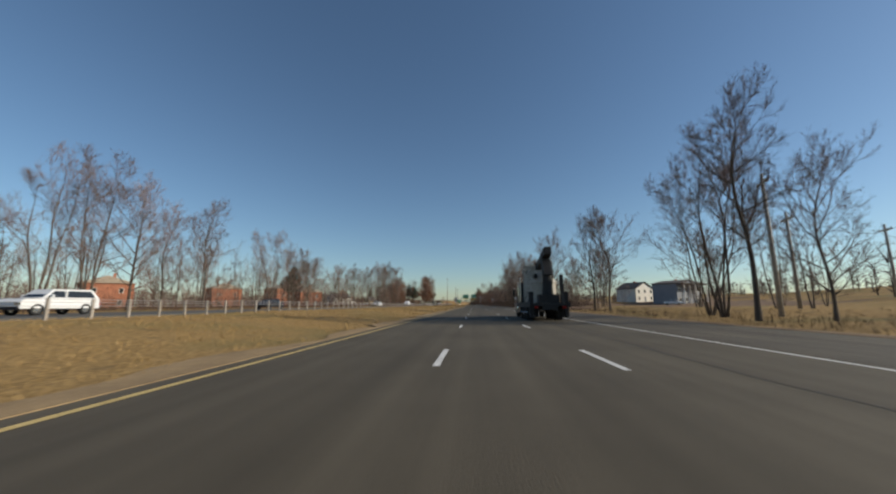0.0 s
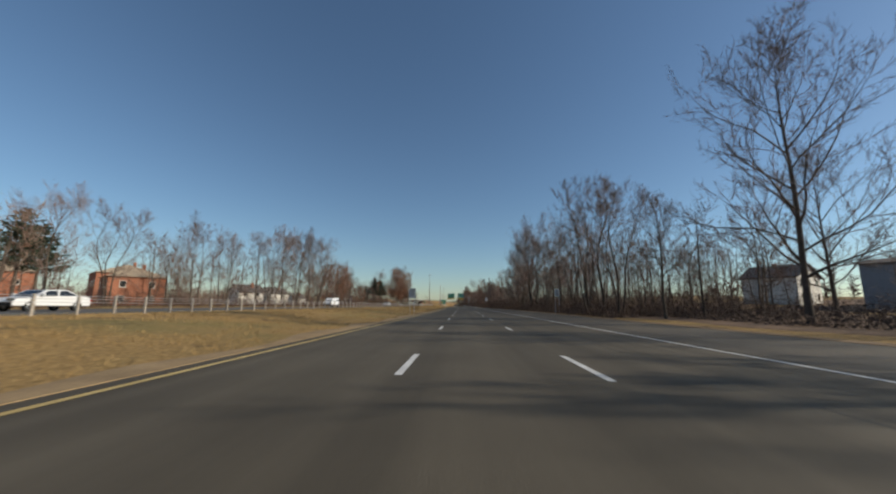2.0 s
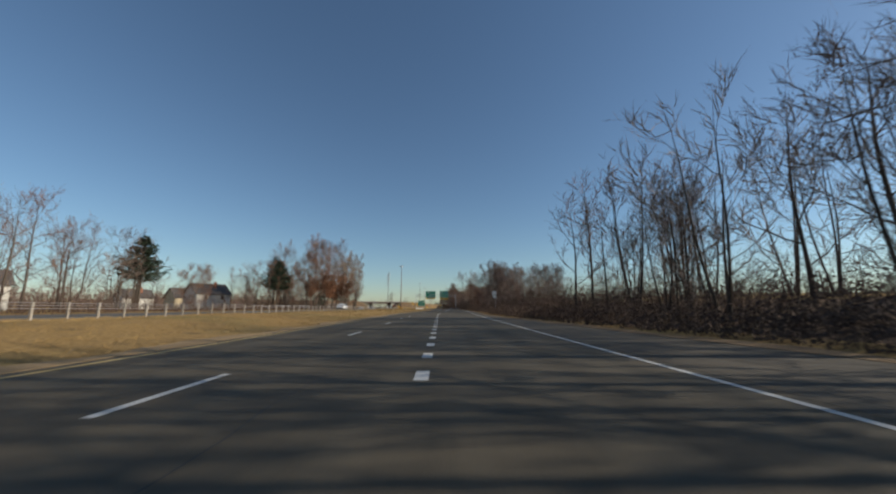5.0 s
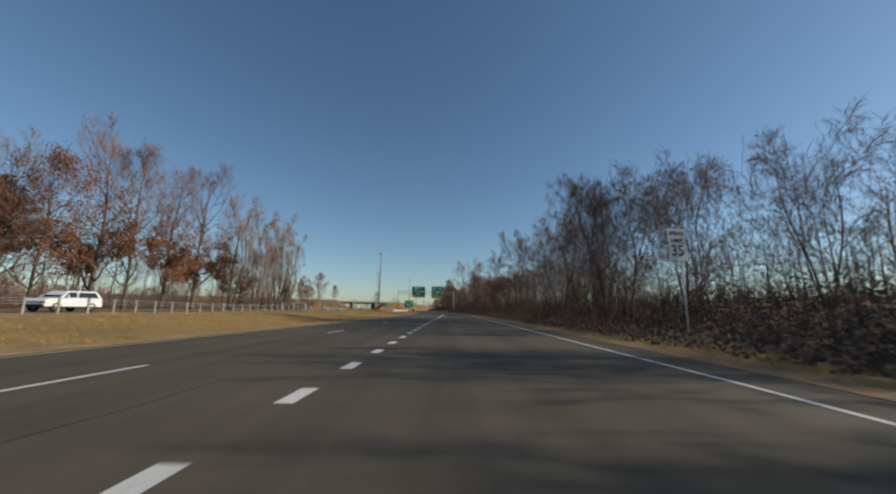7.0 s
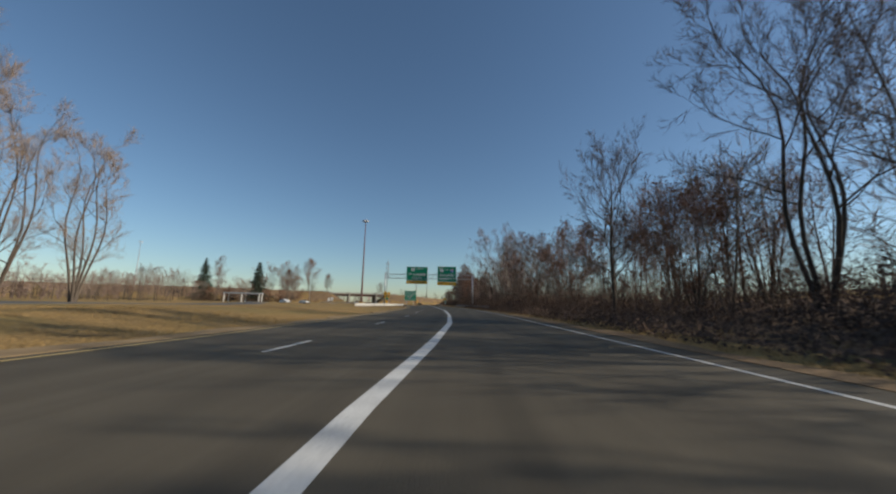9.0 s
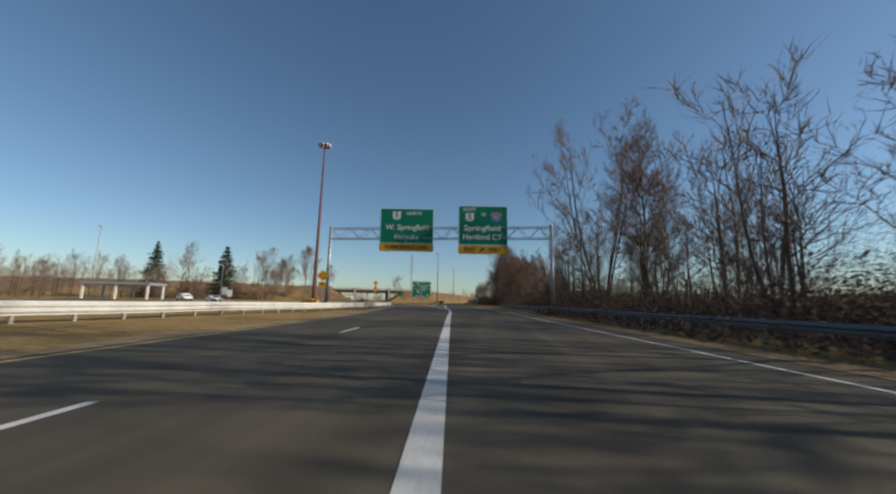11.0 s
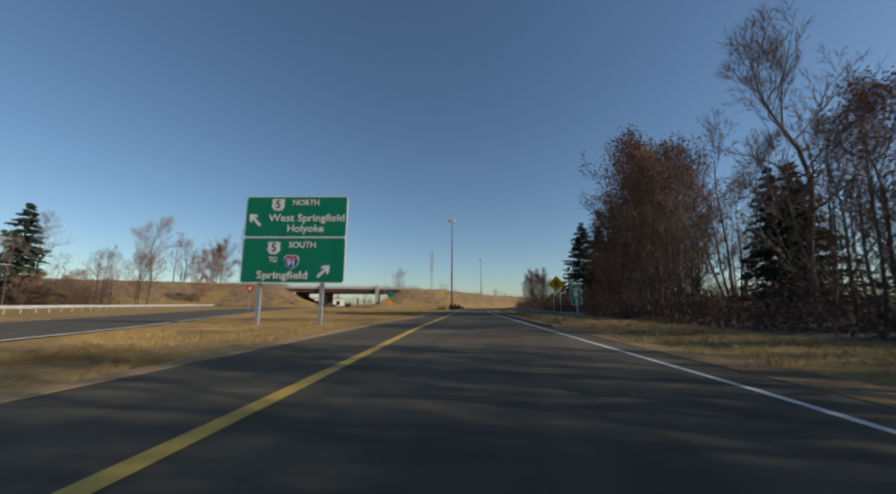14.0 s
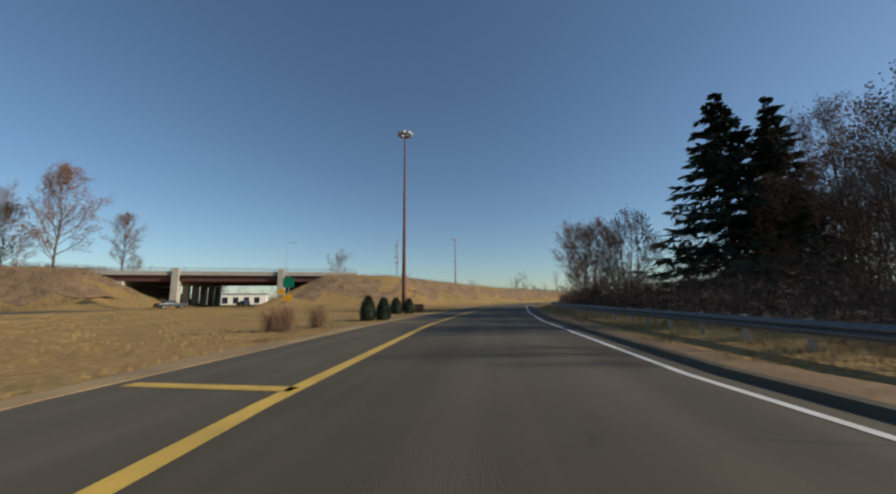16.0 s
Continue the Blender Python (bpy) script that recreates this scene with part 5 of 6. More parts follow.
mast(-38.8, 469.5, 34.5)
mast(-36, 624, 31.5)
mast(-38, 742, 32, lamps=6)
mast(-215, 690, 34, GALV, 6, "distant grey high-mast light on the skyline")
mast(-172, 640, 30, GALV, 6, "distant grey high-mast light on the skyline")
mast(-255, 600, 38, GALV, 6, "distant grey high-mast light on the skyline")
box = thing("equipment_cabinet", "yellow steel crash drums and cabinet at the mast's foot", "cabinet", m=pose(-38.8, 468.2, ground_height(-38.8, 468)))
part("body", Shape().box(-1.6, -0.5, 0, 1.6, 0.5, 0.75), YELLOW_BOX, box, bevel=0.06)
part("lid", Shape().box(-0.55, -0.4, 0.752, 0.55, 0.4, 1.0), YELLOW_BOX, box, bevel=0.04)
tower = thing("radio_tower", "slender lattice radio tower on the skyline", "tower", m=pose(-147, 1047, 0))
for dx, dy in ((-1.2, -0.7), (1.2, -0.7), (0, 1.4)):
    part("leg", Shape().tube([(dx, dy, 0), (dx * 0.6, dy * 0.6, 87)], 0.22, 5), GALV, tower)
for k in range(24):
    z = 3.5 * k + 2
    part("brace", Shape().tube([(-1.0, -0.6, z), (1.0, -0.6, z + 3.3)], 0.12, 4), GALV, tower)
for z in (52, 60, 68, 76):
    part("antenna", Shape().tube([(-2.4, -0.8, z), (-2.4, -0.8, z + 4)], 0.7, 6), GALV, tower)
    part("antenna", Shape().tube([(2.4, -0.8, z), (2.4, -0.8, z + 4)], 0.7, 6), GALV, tower)

# ---- highway bridge ----
bridge = thing("highway_bridge", "concrete and rust-red steel girder bridge over the side road", "bridge", m=pose(-88.6, 653.6, -0.7, 0, 0, 20.2))
part("deck", Shape().box(-29, -6, 8.6, 29, 22, 9.25), CONCRETE, bridge)
for k in range(13):
    yk = -5.6 + 2.25 * k
    g1 = part("girder", Shape().box(-29, yk - 0.05, 7.2, 29, yk + 0.05, 8.6), RUST, bridge)
    part("flange", Shape().box(-29, yk - 0.22, 7.1, 29, yk + 0.22, 7.2), RUST, g1)
for yk in (-6.1, 22.1):
    part("parapet", Shape().box(-31, yk - 0.18, 8.55, 31, yk + 0.18, 9.6), CONCRETE, bridge, bevel=0.04)
    for z in (9.95, 10.4):
        part("rail", Shape().tube([(-31, yk, z), (31, yk, z)], 0.06, 6), GALV, bridge)
    for k in range(22):
        part("rail_post", Shape().box(-31 + 2.95 * k - 0.05, yk - 0.05, 9.6, -31 + 2.95 * k + 0.05, yk + 0.05, 10.45), GALV, bridge)
for xk in (-11.9, 11.9):
    for yk in (-5.4, 0, 5.4, 10.8, 16.2, 21.6):
        part("pier_column", Shape().box(xk - 0.7, yk - 0.7, -0.5, xk + 0.7, yk + 0.7, 6.4), CONCRETE, bridge, bevel=0.08)
    part("pier_cap", Shape().box(xk - 0.85, -6.6, 6.402, xk + 0.85, 22.6, 7.09), CONCRETE, bridge, bevel=0.06)
    part("pilaster", Shape().box(xk - 0.75, -6.8, 0, xk + 0.75, -6.3, 10.3), CONCRETE, bridge, bevel=0.05)
for sx in (-1, 1):
    part("abutment", Shape().box(sx * 25 - 2.2, -6.4, -0.3, sx * 25 + 2.2, 22.4, 7.08), CONCRETE, bridge)
    part("wing_wall", Shape().box(sx * 29.5 - 2.4, -6.5, 5.0, sx * 29.5 + 2.4, -6.3, 8.5), CONCRETE, bridge)

# ---- buildings ----


def window_unit(parent, x, y, z, w, h, face, trim=SIDING):
    """A window set in a wall; face: the side it looks to (-y or +x)."""
    def bx(a0, a1, b0, b1, d0, d1):
        return Shape().box(x + a0, y - d1, z + b0, x + a1, y - d0, z + b1) if face == "y" else Shape().box(x + d0, y + a0, z + b0, x + d1, y + a1, z + b1)
    fr = part("window", bx(-w / 2 - 0.1, w / 2 + 0.1, -0.1, h + 0.1, -0.05, 0.04), trim, parent)
    part("pane", bx(-w / 2, w / 2, 0, h, 0.03, 0.055), GLASS_DARK, fr)
    part("sill", bx(-w / 2 - 0.15, w / 2 + 0.15, -0.18, -0.1, -0.05, 0.12), trim, fr)


def house(label, x, y, turn, w, d, eaves, ridge, wall, roof_mat, storeys=2, cols=3, hip=False, porch=False):
    """A house: walls, an overhanging roof, windows on the front and on the road's side, a door."""
    hs = thing("house", label, "house", "houses", m=pose(x, y, ground_height(x, y) - 0.15, 0, 0, turn))
    if hip:
        part("wall", Shape().box(-w / 2, -d / 2, 0, w / 2, d / 2, eaves), wall, hs)
        o = 0.5
        s = Shape()
        s.add([(-w / 2 - o, -d / 2 - o, eaves), (w / 2 + o, -d / 2 - o, eaves), (w / 2 + o, d / 2 + o, eaves), (-w / 2 - o, d / 2 + o, eaves), (-w / 4, 0, ridge), (w / 4, 0, ridge)],
              [(0, 1, 5, 4), (1, 2, 5), (2, 3, 4, 5), (3, 0, 4), (3, 2, 1, 0)])
        part("roof", s, roof_mat, hs)
    else:
        part("wall", Shape().prism([(-w / 2, 0), (w / 2, 0), (w / 2, eaves), (0, ridge), (-w / 2, eaves)], "y", -d / 2, d / 2), wall, hs)
        o, t = 0.45, 0.22
        k = (ridge - eaves) / (w / 2)
        for sg in (-1, 1):
            part("roof", Shape().prism([(0, ridge + 0.02), (sg * (w / 2 + o), eaves - o * k + 0.02), (sg * (w / 2 + o), eaves - o * k + t), (0, ridge + t)], "y", -d / 2 - o, d / 2 + o), roof_mat, hs)
    hh = eaves / storeys
    for st in range(storeys):
        for c in range(cols):
            wx = -w / 2 + w * (c + 0.5) / cols
            if st == 0 and c == cols // 2:
                dr = part("door", Shape().box(wx - 0.5, -d / 2 - 0.05, 0.15, wx + 0.5, -d / 2 + 0.02, 2.2), GREY_SIDING, hs)
                part("step", Shape().box(wx - 0.8, -d / 2 - 0.9, 0.0, wx + 0.8, -d / 2 - 0.06, 0.16), CONCRETE, dr)
            else:
                window_unit(hs, wx, -d / 2, hh * st + 0.95, 0.95, 1.25, "y")
        for c in range(max(2, cols - 1)):
            window_unit(hs, w / 2, -d / 2 + d * (c + 0.5) / max(2, cols - 1), hh * st + 0.95, 0.95, 1.25, "x")
    part("chimney", Shape().box(w * 0.15, d * 0.1, eaves * 0.9, w * 0.15 + 0.7, d * 0.1 + 0.7, ridge + 0.8), BRICK, hs)
    if porch:
        pr = part("porch_roof", Shape().box(-w / 2, -d / 2 - 2.8, eaves * 0.92, w / 2, -d / 2 - 0.05, eaves), roof_mat, hs)
        for c in range(5):
            cx = -w / 2 + 0.4 + (w - 0.8) * c / 4
            part("column", Shape().tube([(cx, -d / 2 - 2.4, 0), (cx, -d / 2 - 2.4, eaves * 0.92)], 0.22, 10), SIDING, pr)
    return hs


house("two-storey brick apartment block with a low tan roof", -100, 168, -38, 16, 13, 8.6, 11.4, BRICK, TAN_ROOF, 2, 3, hip=True)
house("two-storey brick apartment block behind bare trees", -127, 160, -38, 16, 13, 8.6, 11.4, BRICK, TAN_ROOF, 2, 3, hip=True)
house("low brick block with a shallow tan roof", -119, 96, -38, 17, 12, 7.4, 10, BRICK, TAN_ROOF, 2, 3, hip=True)
house("brick house with dark balconies", -80, 150, -38, 13, 10, 6.4, 8.8, BRICK, TAN_ROOF, 2, 3, hip=True)
house("white clapboard house with a gable end", -103, 257, -30, 11, 10, 5.8, 9.2, SIDING, SHINGLE, 2, 3)
house("small white gabled house", -117, 314, -30, 8, 9, 4.4, 7.4, SIDING, SHINGLE, 1, 2)
house("small cream gabled house lit by the sun", -97, 312, -30, 8, 9, 4.4, 7.6, CREAM, SHINGLE, 1, 2)
house("white house with a broad gable behind the trees", -82, 302, -35, 11, 10, 5.2, 8.6, SIDING, SHINGLE, 2, 3)
house("white house half hidden by bare trees", -86, 205, -35, 9, 9, 5.0, 7.8, SIDING, SHINGLE, 2, 2)
house("cream house half hidden by bare trees", -98, 222, -35, 10, 9, 5.0, 7.8, CREAM, SHINGLE, 2, 2)
house("dark house with a pillared porch", 72, 130, 30, 14, 9, 7.4, 8.6, GREY_SIDING, SHINGLE, 2, 4, porch=True)
house("white two-storey house among bare trees", 64, 146, 30, 11, 9, 5.4, 8.0, SIDING, SHINGLE, 2, 3)
house("long low pale house on the rise", 74, 30, 40, 16, 9, 3.4, 5.6, SIDING, SHINGLE, 1, 4)

depot = thing("commercial_building", "long white low building seen through the underpass", "building", m=pose(-151, 735, 0, 0, 0, 30))
part("wall", Shape().box(-15, -8, 0, 15, 8, 5.0), SIDING, depot)
part("roof", Shape().box(-15.4, -8.4, 5.0, 15.4, 8.4, 5.5), GREY_SIDING, depot)
for k in range(6):
    window_unit(depot, -12 + 4.6 * k, -8, 0.6, 2.4, 3.0, "y")
shed = thing("toll_canopy", "low flat-roofed shelter on posts beyond the grass", "shelter", m=pose(-92, 478, 0.2, 0, 0, 20))
part("roof", Shape().box(-7, -4, 3.4, 7, 4, 4.0), GREY_SIDING, shed)
for cx in (-6.5, 0, 6.5):
    for cy in (-3.5, 3.5):
        part("column", Shape().box(cx - 0.2, cy - 0.2, 0, cx + 0.2, cy + 0.2, 3.398), SIDING, shed)


def utility_pole(x, y, h, label="grey wooden utility pole with a crossarm"):
    u = thing("utility_pole", label, "utility pole", "utility poles", m=pose(x, y, ground_height(x, y), 0, 0, 70))
    part("pole", Shape().tube([(0, 0, -0.5), (0, 0, h)], [0.17, 0.11], 9), WOOD_POST, u, smooth=True)
    arm = part("crossarm", Shape().box(-1.1, -0.06, h - 0.75, 1.1, 0.06, h - 0.6), WOOD_POST, u)
    for k in (-1, -0.4, 0.4, 1):
        part("insulator", Shape().tube([(k, 0, h - 0.6), (k, 0, h - 0.45)], 0.05, 6), GREY_SIDING, arm)


POLES = ((19, 18, 10.5), (27, 26, 9), (44, 34, 9.5), (68, 44, 10))
for q in POLES:
    utility_pole(*q)
for k, (a, b) in enumerate(zip(POLES, POLES[1:])):
    for off in (-0.9, 0.9):
        pts = []
        for i in range(9):
            u = i / 8
            z = (1 - u) * (a[2] - 0.5 + ground_height(a[0], a[1])) + u * (b[2] - 0.5 + ground_height(b[0], b[1])) - 1.2 * 4 * u * (1 - u)
            pts.append((a[0] + (b[0] - a[0]) * u - off * 0.4, a[1] + (b[1] - a[1]) * u + off, z))
        tagged(part("power_line", Shape().tube(pts, 0.02, 4), BLACK_DIRTY), "thin dark power line strung between poles", "cable", "power lines")
for x, y, h in ((-67, 640, 12), (-60, 470, 8)):
    lp = thing("street_lamp", "slim grey street lamp with a short arm", "street lamp", "street lamps", m=pose(x, y, ground_height(x, y), 0, 0, 20))
    part("pole", Shape().tube([(0, 0, -0.4), (0, 0, h)], [0.1, 0.06], 8), GALV, lp)
    arm = part("arm", Shape().tube([(0, 0, h - 0.1), (1.6, 0, h + 0.1)], 0.04, 6), GALV, lp)
    part("lamp_head", Shape().box(1.4, -0.15, h + 0.02, 2.1, 0.15, h + 0.16), GALV, arm, bevel=0.03)

# ---- vehicles ----


def wheel(parent, x, y, r, w, rim_mat=CHROME):
    sg = 1 if x > 0 else -1
    t = Shape()
    prof = [(-w / 2, r * 0.62), (-w / 2, r * 0.93), (-w * 0.38, r), (w * 0.38, r), (w / 2, r * 0.93), (w / 2, r * 0.62)]
    n = 20
    for k in range(n):
        a = 2 * math.pi * k / n
        t.v += [(x + u, y + q * math.cos(a), r + q * math.sin(a)) for u, q in prof]
    m = len(prof)
    for k in range(n):
        for j in range(m):
            t.f.append((k * m + j, k * m + (j + 1) % m, ((k + 1) % n) * m + (j + 1) % m, ((k + 1) % n) * m + j))
    wh = part("wheel", t, RUBBER, parent, smooth=False)
    part("rim", Shape().tube([(x + sg * w * 0.1, y, r), (x + sg * w * 0.42, y, r)], [r * 0.62, r * 0.6], 16), rim_mat, wh)
    part("hub", Shape().tube([(x + sg * w * 0.42, y, r), (x + sg * w * 0.55, y, r)], [r * 0.22, r * 0.16], 10), rim_mat, wh)


def car(label, category, x, y, turn, kind, mat):
    """A road vehicle built round its side profile; it points to -y before the turn."""
    prof, glass, L, W, wheel_r, axles = {
        "sedan": ([(-2.3, 0.35), (-2.32, 0.62), (-2.1, 0.78), (-1.15, 0.92), (-0.45, 1.38), (0.75, 1.42), (1.55, 1.0), (2.2, 0.95), (2.3, 0.6), (2.25, 0.32)],
                  [(-1.02, 0.95), (-0.42, 1.32), (0.72, 1.35), (1.35, 1.0)], 4.6, 1.8, 0.32, (-1.4, 1.38)),
        "suv": ([(-2.35, 0.42), (-2.38, 0.85), (-2.15, 1.02), (-1.15, 1.12), (-0.55, 1.68), (1.9, 1.72), (2.3, 1.15), (2.36, 0.6), (2.3, 0.4)],
                [(-1.0, 1.15), (-0.5, 1.58), (1.75, 1.6), (2.0, 1.15)], 4.7, 1.9, 0.37, (-1.45, 1.4)),
        "van": ([(-2.7, 0.42), (-2.72, 0.95), (-2.5, 1.12), (-1.95, 1.25), (-1.3, 1.98), (2.6, 2.02), (2.72, 1.2), (2.7, 0.42)],
                [(-1.8, 1.3), (-1.25, 1.82), (2.45, 1.85), (2.5, 1.3)], 5.4, 1.95, 0.36, (-1.75, 1.6)),
        "pickup": ([(-2.7, 0.48), (-2.72, 0.9), (-2.5, 1.08), (-1.4, 1.18), (-0.8, 1.75), (0.45, 1.78), (0.6, 1.15), (2.65, 1.12), (2.7, 0.48)],
                   [(-1.25, 1.2), (-0.75, 1.66), (0.4, 1.68), (0.48, 1.2)], 5.4, 1.95, 0.38, (-1.7, 1.6))}[kind]
    v = thing("car" if kind != "van" else "van", label, category, "traffic", m=pose(x, y, max(0.0, 0.52 if x_opp_r(y) - OPP_W < x < x_opp_r(y) and y < 380 else ground_height(x, y)), 0, 0, turn))
    s, n = Shape(), len(prof)
    for sx in (-1, 1):
        for py, pz in prof:
            inset = 0.16 * max(0.0, (pz - 0.95)) / 0.5
            s.v.append((sx * (W / 2 - min(0.26, inset)), py, pz))
    s.f = [(i, (i + 1) % n, n + (i + 1) % n, n + i) for i in range(n)] + [tuple(range(n))[::-1], tuple(range(n, 2 * n))]
    body = part("body", s, mat, v, bevel=0.045)
    gz0, gz1 = glass[0][1], glass[1][1]
    for sx in (-1, 1):
        xs = [sx * (W / 2 - min(0.26, 0.16 * max(0.0, pz - 0.95) / 0.5) + 0.012) for _, pz in glass]
        part("side_window", Shape().add([(xx, py, pz) for xx, (py, pz) in zip(xs, glass)] + [(xx - sx * 0.03, py, pz) for xx, (py, pz) in zip(xs, glass)],
                                        [(0, 1, 2, 3), (7, 6, 5, 4), (0, 4, 5, 1), (1, 5, 6, 2), (2, 6, 7, 3), (3, 7, 4, 0)]), GLASS_DARK, body)
        part("pillar", Shape().box(min(xs[0], xs[1]) * 1.0 - 0.01 if sx > 0 else min(xs) - 0.008, 0.05, gz0, max(xs) + 0.008 if sx > 0 else max(xs[0], xs[1]), 0.15, gz1), mat, body)
        for yy, mm, nm in ((prof[1][0] + 0.03, CHROME, "headlight"), (prof[-2][0] - 0.03, RED_LAMP, "tail_light")):
            part(nm, Shape().box(sx * W * 0.4 - 0.18, yy - 0.06, 0.66, sx * W * 0.4 + 0.18, yy + 0.06, 0.82), mm, body)
        part("mirror", Shape().box(sx * (W / 2 + 0.12) - 0.09, glass[0][0] + 0.1, gz0 + 0.02, sx * (W / 2 + 0.12) + 0.09, glass[0][0] + 0.22, gz0 + 0.18), mat, body, bevel=0.02)
        for ay in axles:
            wheel(v, sx * (W / 2 - 0.1), ay, wheel_r, 0.22)
    a, b = glass[0], glass[1]
    part("windscreen", Shape().add([(-W / 2 + 0.22, a[0] - 0.13, a[1] + 0.02), (W / 2 - 0.22, a[0] - 0.13, a[1] + 0.02), (W / 2 - 0.32, b[0] - 0.08, b[1] + 0.03), (-W / 2 + 0.32, b[0] - 0.08, b[1] + 0.03)],
                                   [(0, 1, 2, 3)]), GLASS_DARK, body)
    c, d = glass[2], glass[3]
    part("rear_window", Shape().add([(-W / 2 + 0.32, c[0] + 0.12, c[1] - 0.02), (W / 2 - 0.32, c[0] + 0.12, c[1] - 0.02), (W / 2 - 0.24, d[0] + 0.22, d[1] + 0.06), (-W / 2 + 0.24, d[0] + 0.22, d[1] + 0.06)],
                                    [(0, 1, 2, 3)]), GLASS_DARK, body)
    part("bumper", Shape().box(-W / 2 + 0.05, prof[0][0] - 0.06, 0.36, W / 2 - 0.05, prof[0][0] + 0.08, 0.56), BLACK_DIRTY, body, bevel=0.03)
    part("bumper", Shape().box(-W / 2 + 0.05, prof[-1][0] - 0.08, 0.36, W / 2 - 0.05, prof[-1][0] + 0.08, 0.56), BLACK_DIRTY, body, bevel=0.03)


car("white sport utility car passing on the opposite carriageway", "car", -31, 13, 0, "suv", CAR_WHITE)
car("white saloon car on the opposite carriageway", "car", -30.2, 91.5, 0, "sedan", CAR_WHITE)
car("white passenger van on the opposite carriageway", "van", -33, 152.5, 0, "van", CAR_WHITE)
car("white sport utility car on the opposite carriageway", "car", -31.5, 286, 0, "suv", CAR_WHITE)
car("dark saloon car on the opposite carriageway", "car", -31.5, 40, 0, "sedan", CAR_DARK)
car("white car far along the opposite carriageway", "car", -29, 196, 0, "sedan", CAR_WHITE)
car("dark pickup coming out from under the bridge", "pickup", -87, 632, -20, "pickup", CAR_DARK)
car("white car waiting beyond the underpass", "car", -97, 668, 10, "suv", CAR_WHITE)
car("white car parked beyond the guard rail", "car", -63, 472, 60, "sedan", CAR_WHITE)
car("white car parked by the shelter", "car", -72, 474, 60, "suv", CAR_WHITE)
car("white pickup parked before the dark house", "pickup", 64, 118, 70, "pickup", CAR_WHITE)


def ring_tank(name, parent, x, y, z, r, h, holes, cone=False):
    """A precast concrete chamber: stacked rings with a rim, round openings, and lifting eyes."""
    prof = [(r, 0), (r, h * 0.48), (r - 0.02, h * 0.485), (r - 0.02, h * 0.495), (r, h * 0.5), (r, h - 0.14), (r + 0.05, h - 0.13), (r + 0.05, h), (r * 0.78, h + 0.02), (r * 0.3, h + 0.03)]
    if cone:
        prof = [(r, 0), (r, h * 0.58), (r + 0.04, h * 0.59), (r + 0.04, h * 0.63), (r * 0.55, h * 0.94), (r * 0.55, h), (r * 0.4, h)]
    s, n = Shape(), 28
    for k in range(n):
        a = 2 * math.pi * k / n
        s.v += [(x + q * math.cos(a), y + q * math.sin(a), z + w) for q, w in prof]
    m = len(prof)
    for k in range(n):
        for j in range(m - 1):
            s.f.append((k * m + j, ((k + 1) % n) * m + j, ((k + 1) % n) * m + j + 1, k * m + j + 1))
    s.f.append(tuple(k * m for k in range(n))[::-1])
    s.f.append(tuple(k * m + m - 1 for k in range(n)))
    body = part(name, s, CONCRETE, parent, smooth=False)
    for a, hz, hr in holes:
        c, d = Vector((x, y, z + hz)), Vector((math.cos(radians(a)), math.sin(radians(a)), 0))
        # small openings are solid discs, the dark inside them given as black colour
        part("opening", Shape().tube([c + d * (r - 0.06), c + d * (r + 0.012)], hr, 14), BLACK_DIRTY if hr < 0.3 else CONCRETE, body)
        part("collar", Shape().tube([c + d * (r - 0.01) + Vector((0, hr * math.cos(w), 0)) * abs(d.x) + Vector((hr * math.cos(w), 0, 0)) * abs(d.y) + Vector((0, 0, hr * math.sin(w))) for w in np.linspace(0, 2 * math.pi, 15)],
                                    0.025, 5), CONCRETE, body)


truck = thing("crane_truck", "black flatbed crane truck carrying precast concrete chambers", "truck", m=pose(2.35, 19.8, 0.0, 0, 0, 0))
part("chassis", Shape().box(-0.5, -4.9, 0.75, 0.5, 4.6, 1.0).box(-0.95, -3.0, 0.55, -0.5, -1.9, 0.95).box(0.5, -3.0, 0.55, 0.95, -1.9, 0.95), BLACK_DIRTY, truck)
bed = part("flatbed", Shape().box(-1.25, -4.9, 1.0, 1.25, 2.15, 1.18), BLACK_DIRTY, truck, bevel=0.02)
for sx in (-1, 1):
    part("side_rail", Shape().box(sx * 1.27 - 0.04, -4.9, 0.9, sx * 1.27 + 0.04, 2.15, 1.26), BLACK_DIRTY, bed)
    part("tool_box", Shape().box(sx * 1.0 - 0.25, 0.9, 0.5, sx * 1.0 + 0.25, 1.9, 0.98), BLACK_PAINT, bed, bevel=0.03)
    part("fuel_tank", Shape().tube([(sx * 1.0, 2.1, 0.72), (sx * 1.0, 3.1, 0.72)], 0.3, 16), CHROME, truck)
    part("mud_guard", Shape().box(sx * 0.95 - 0.3, -4.15, 0.25, sx * 0.95 + 0.3, -4.1, 0.9), RUBBER, truck)
    wheel(truck, sx * 1.02, 4.0, 0.52, 0.3)
    for ay in (-1.3, -2.6, 0.2):
        wheel(truck, sx * 0.98, ay, 0.52, 0.52)
cab = part("cab", Shape().prism([(2.2, 0.75), (3.55, 0.75), (3.55, 1.75), (3.3, 2.75), (2.95, 2.95), (2.2, 2.95)], "x", -1.1, 1.1), BLACK_PAINT, truck, bevel=0.06)
part("hood", Shape().prism([(3.5, 0.8), (5.15, 0.8), (5.2, 1.5), (4.95, 1.72), (3.5, 1.86)], "x", -0.85, 0.85), BLACK_PAINT, cab, bevel=0.07)
part("grille", Shape().box(-0.5, 5.17, 0.95, 0.5, 5.24, 1.55), CHROME, cab)
part("front_bumper", Shape().box(-1.15, 5.15, 0.4, 1.15, 5.4, 0.75), CHROME, cab, bevel=0.04)
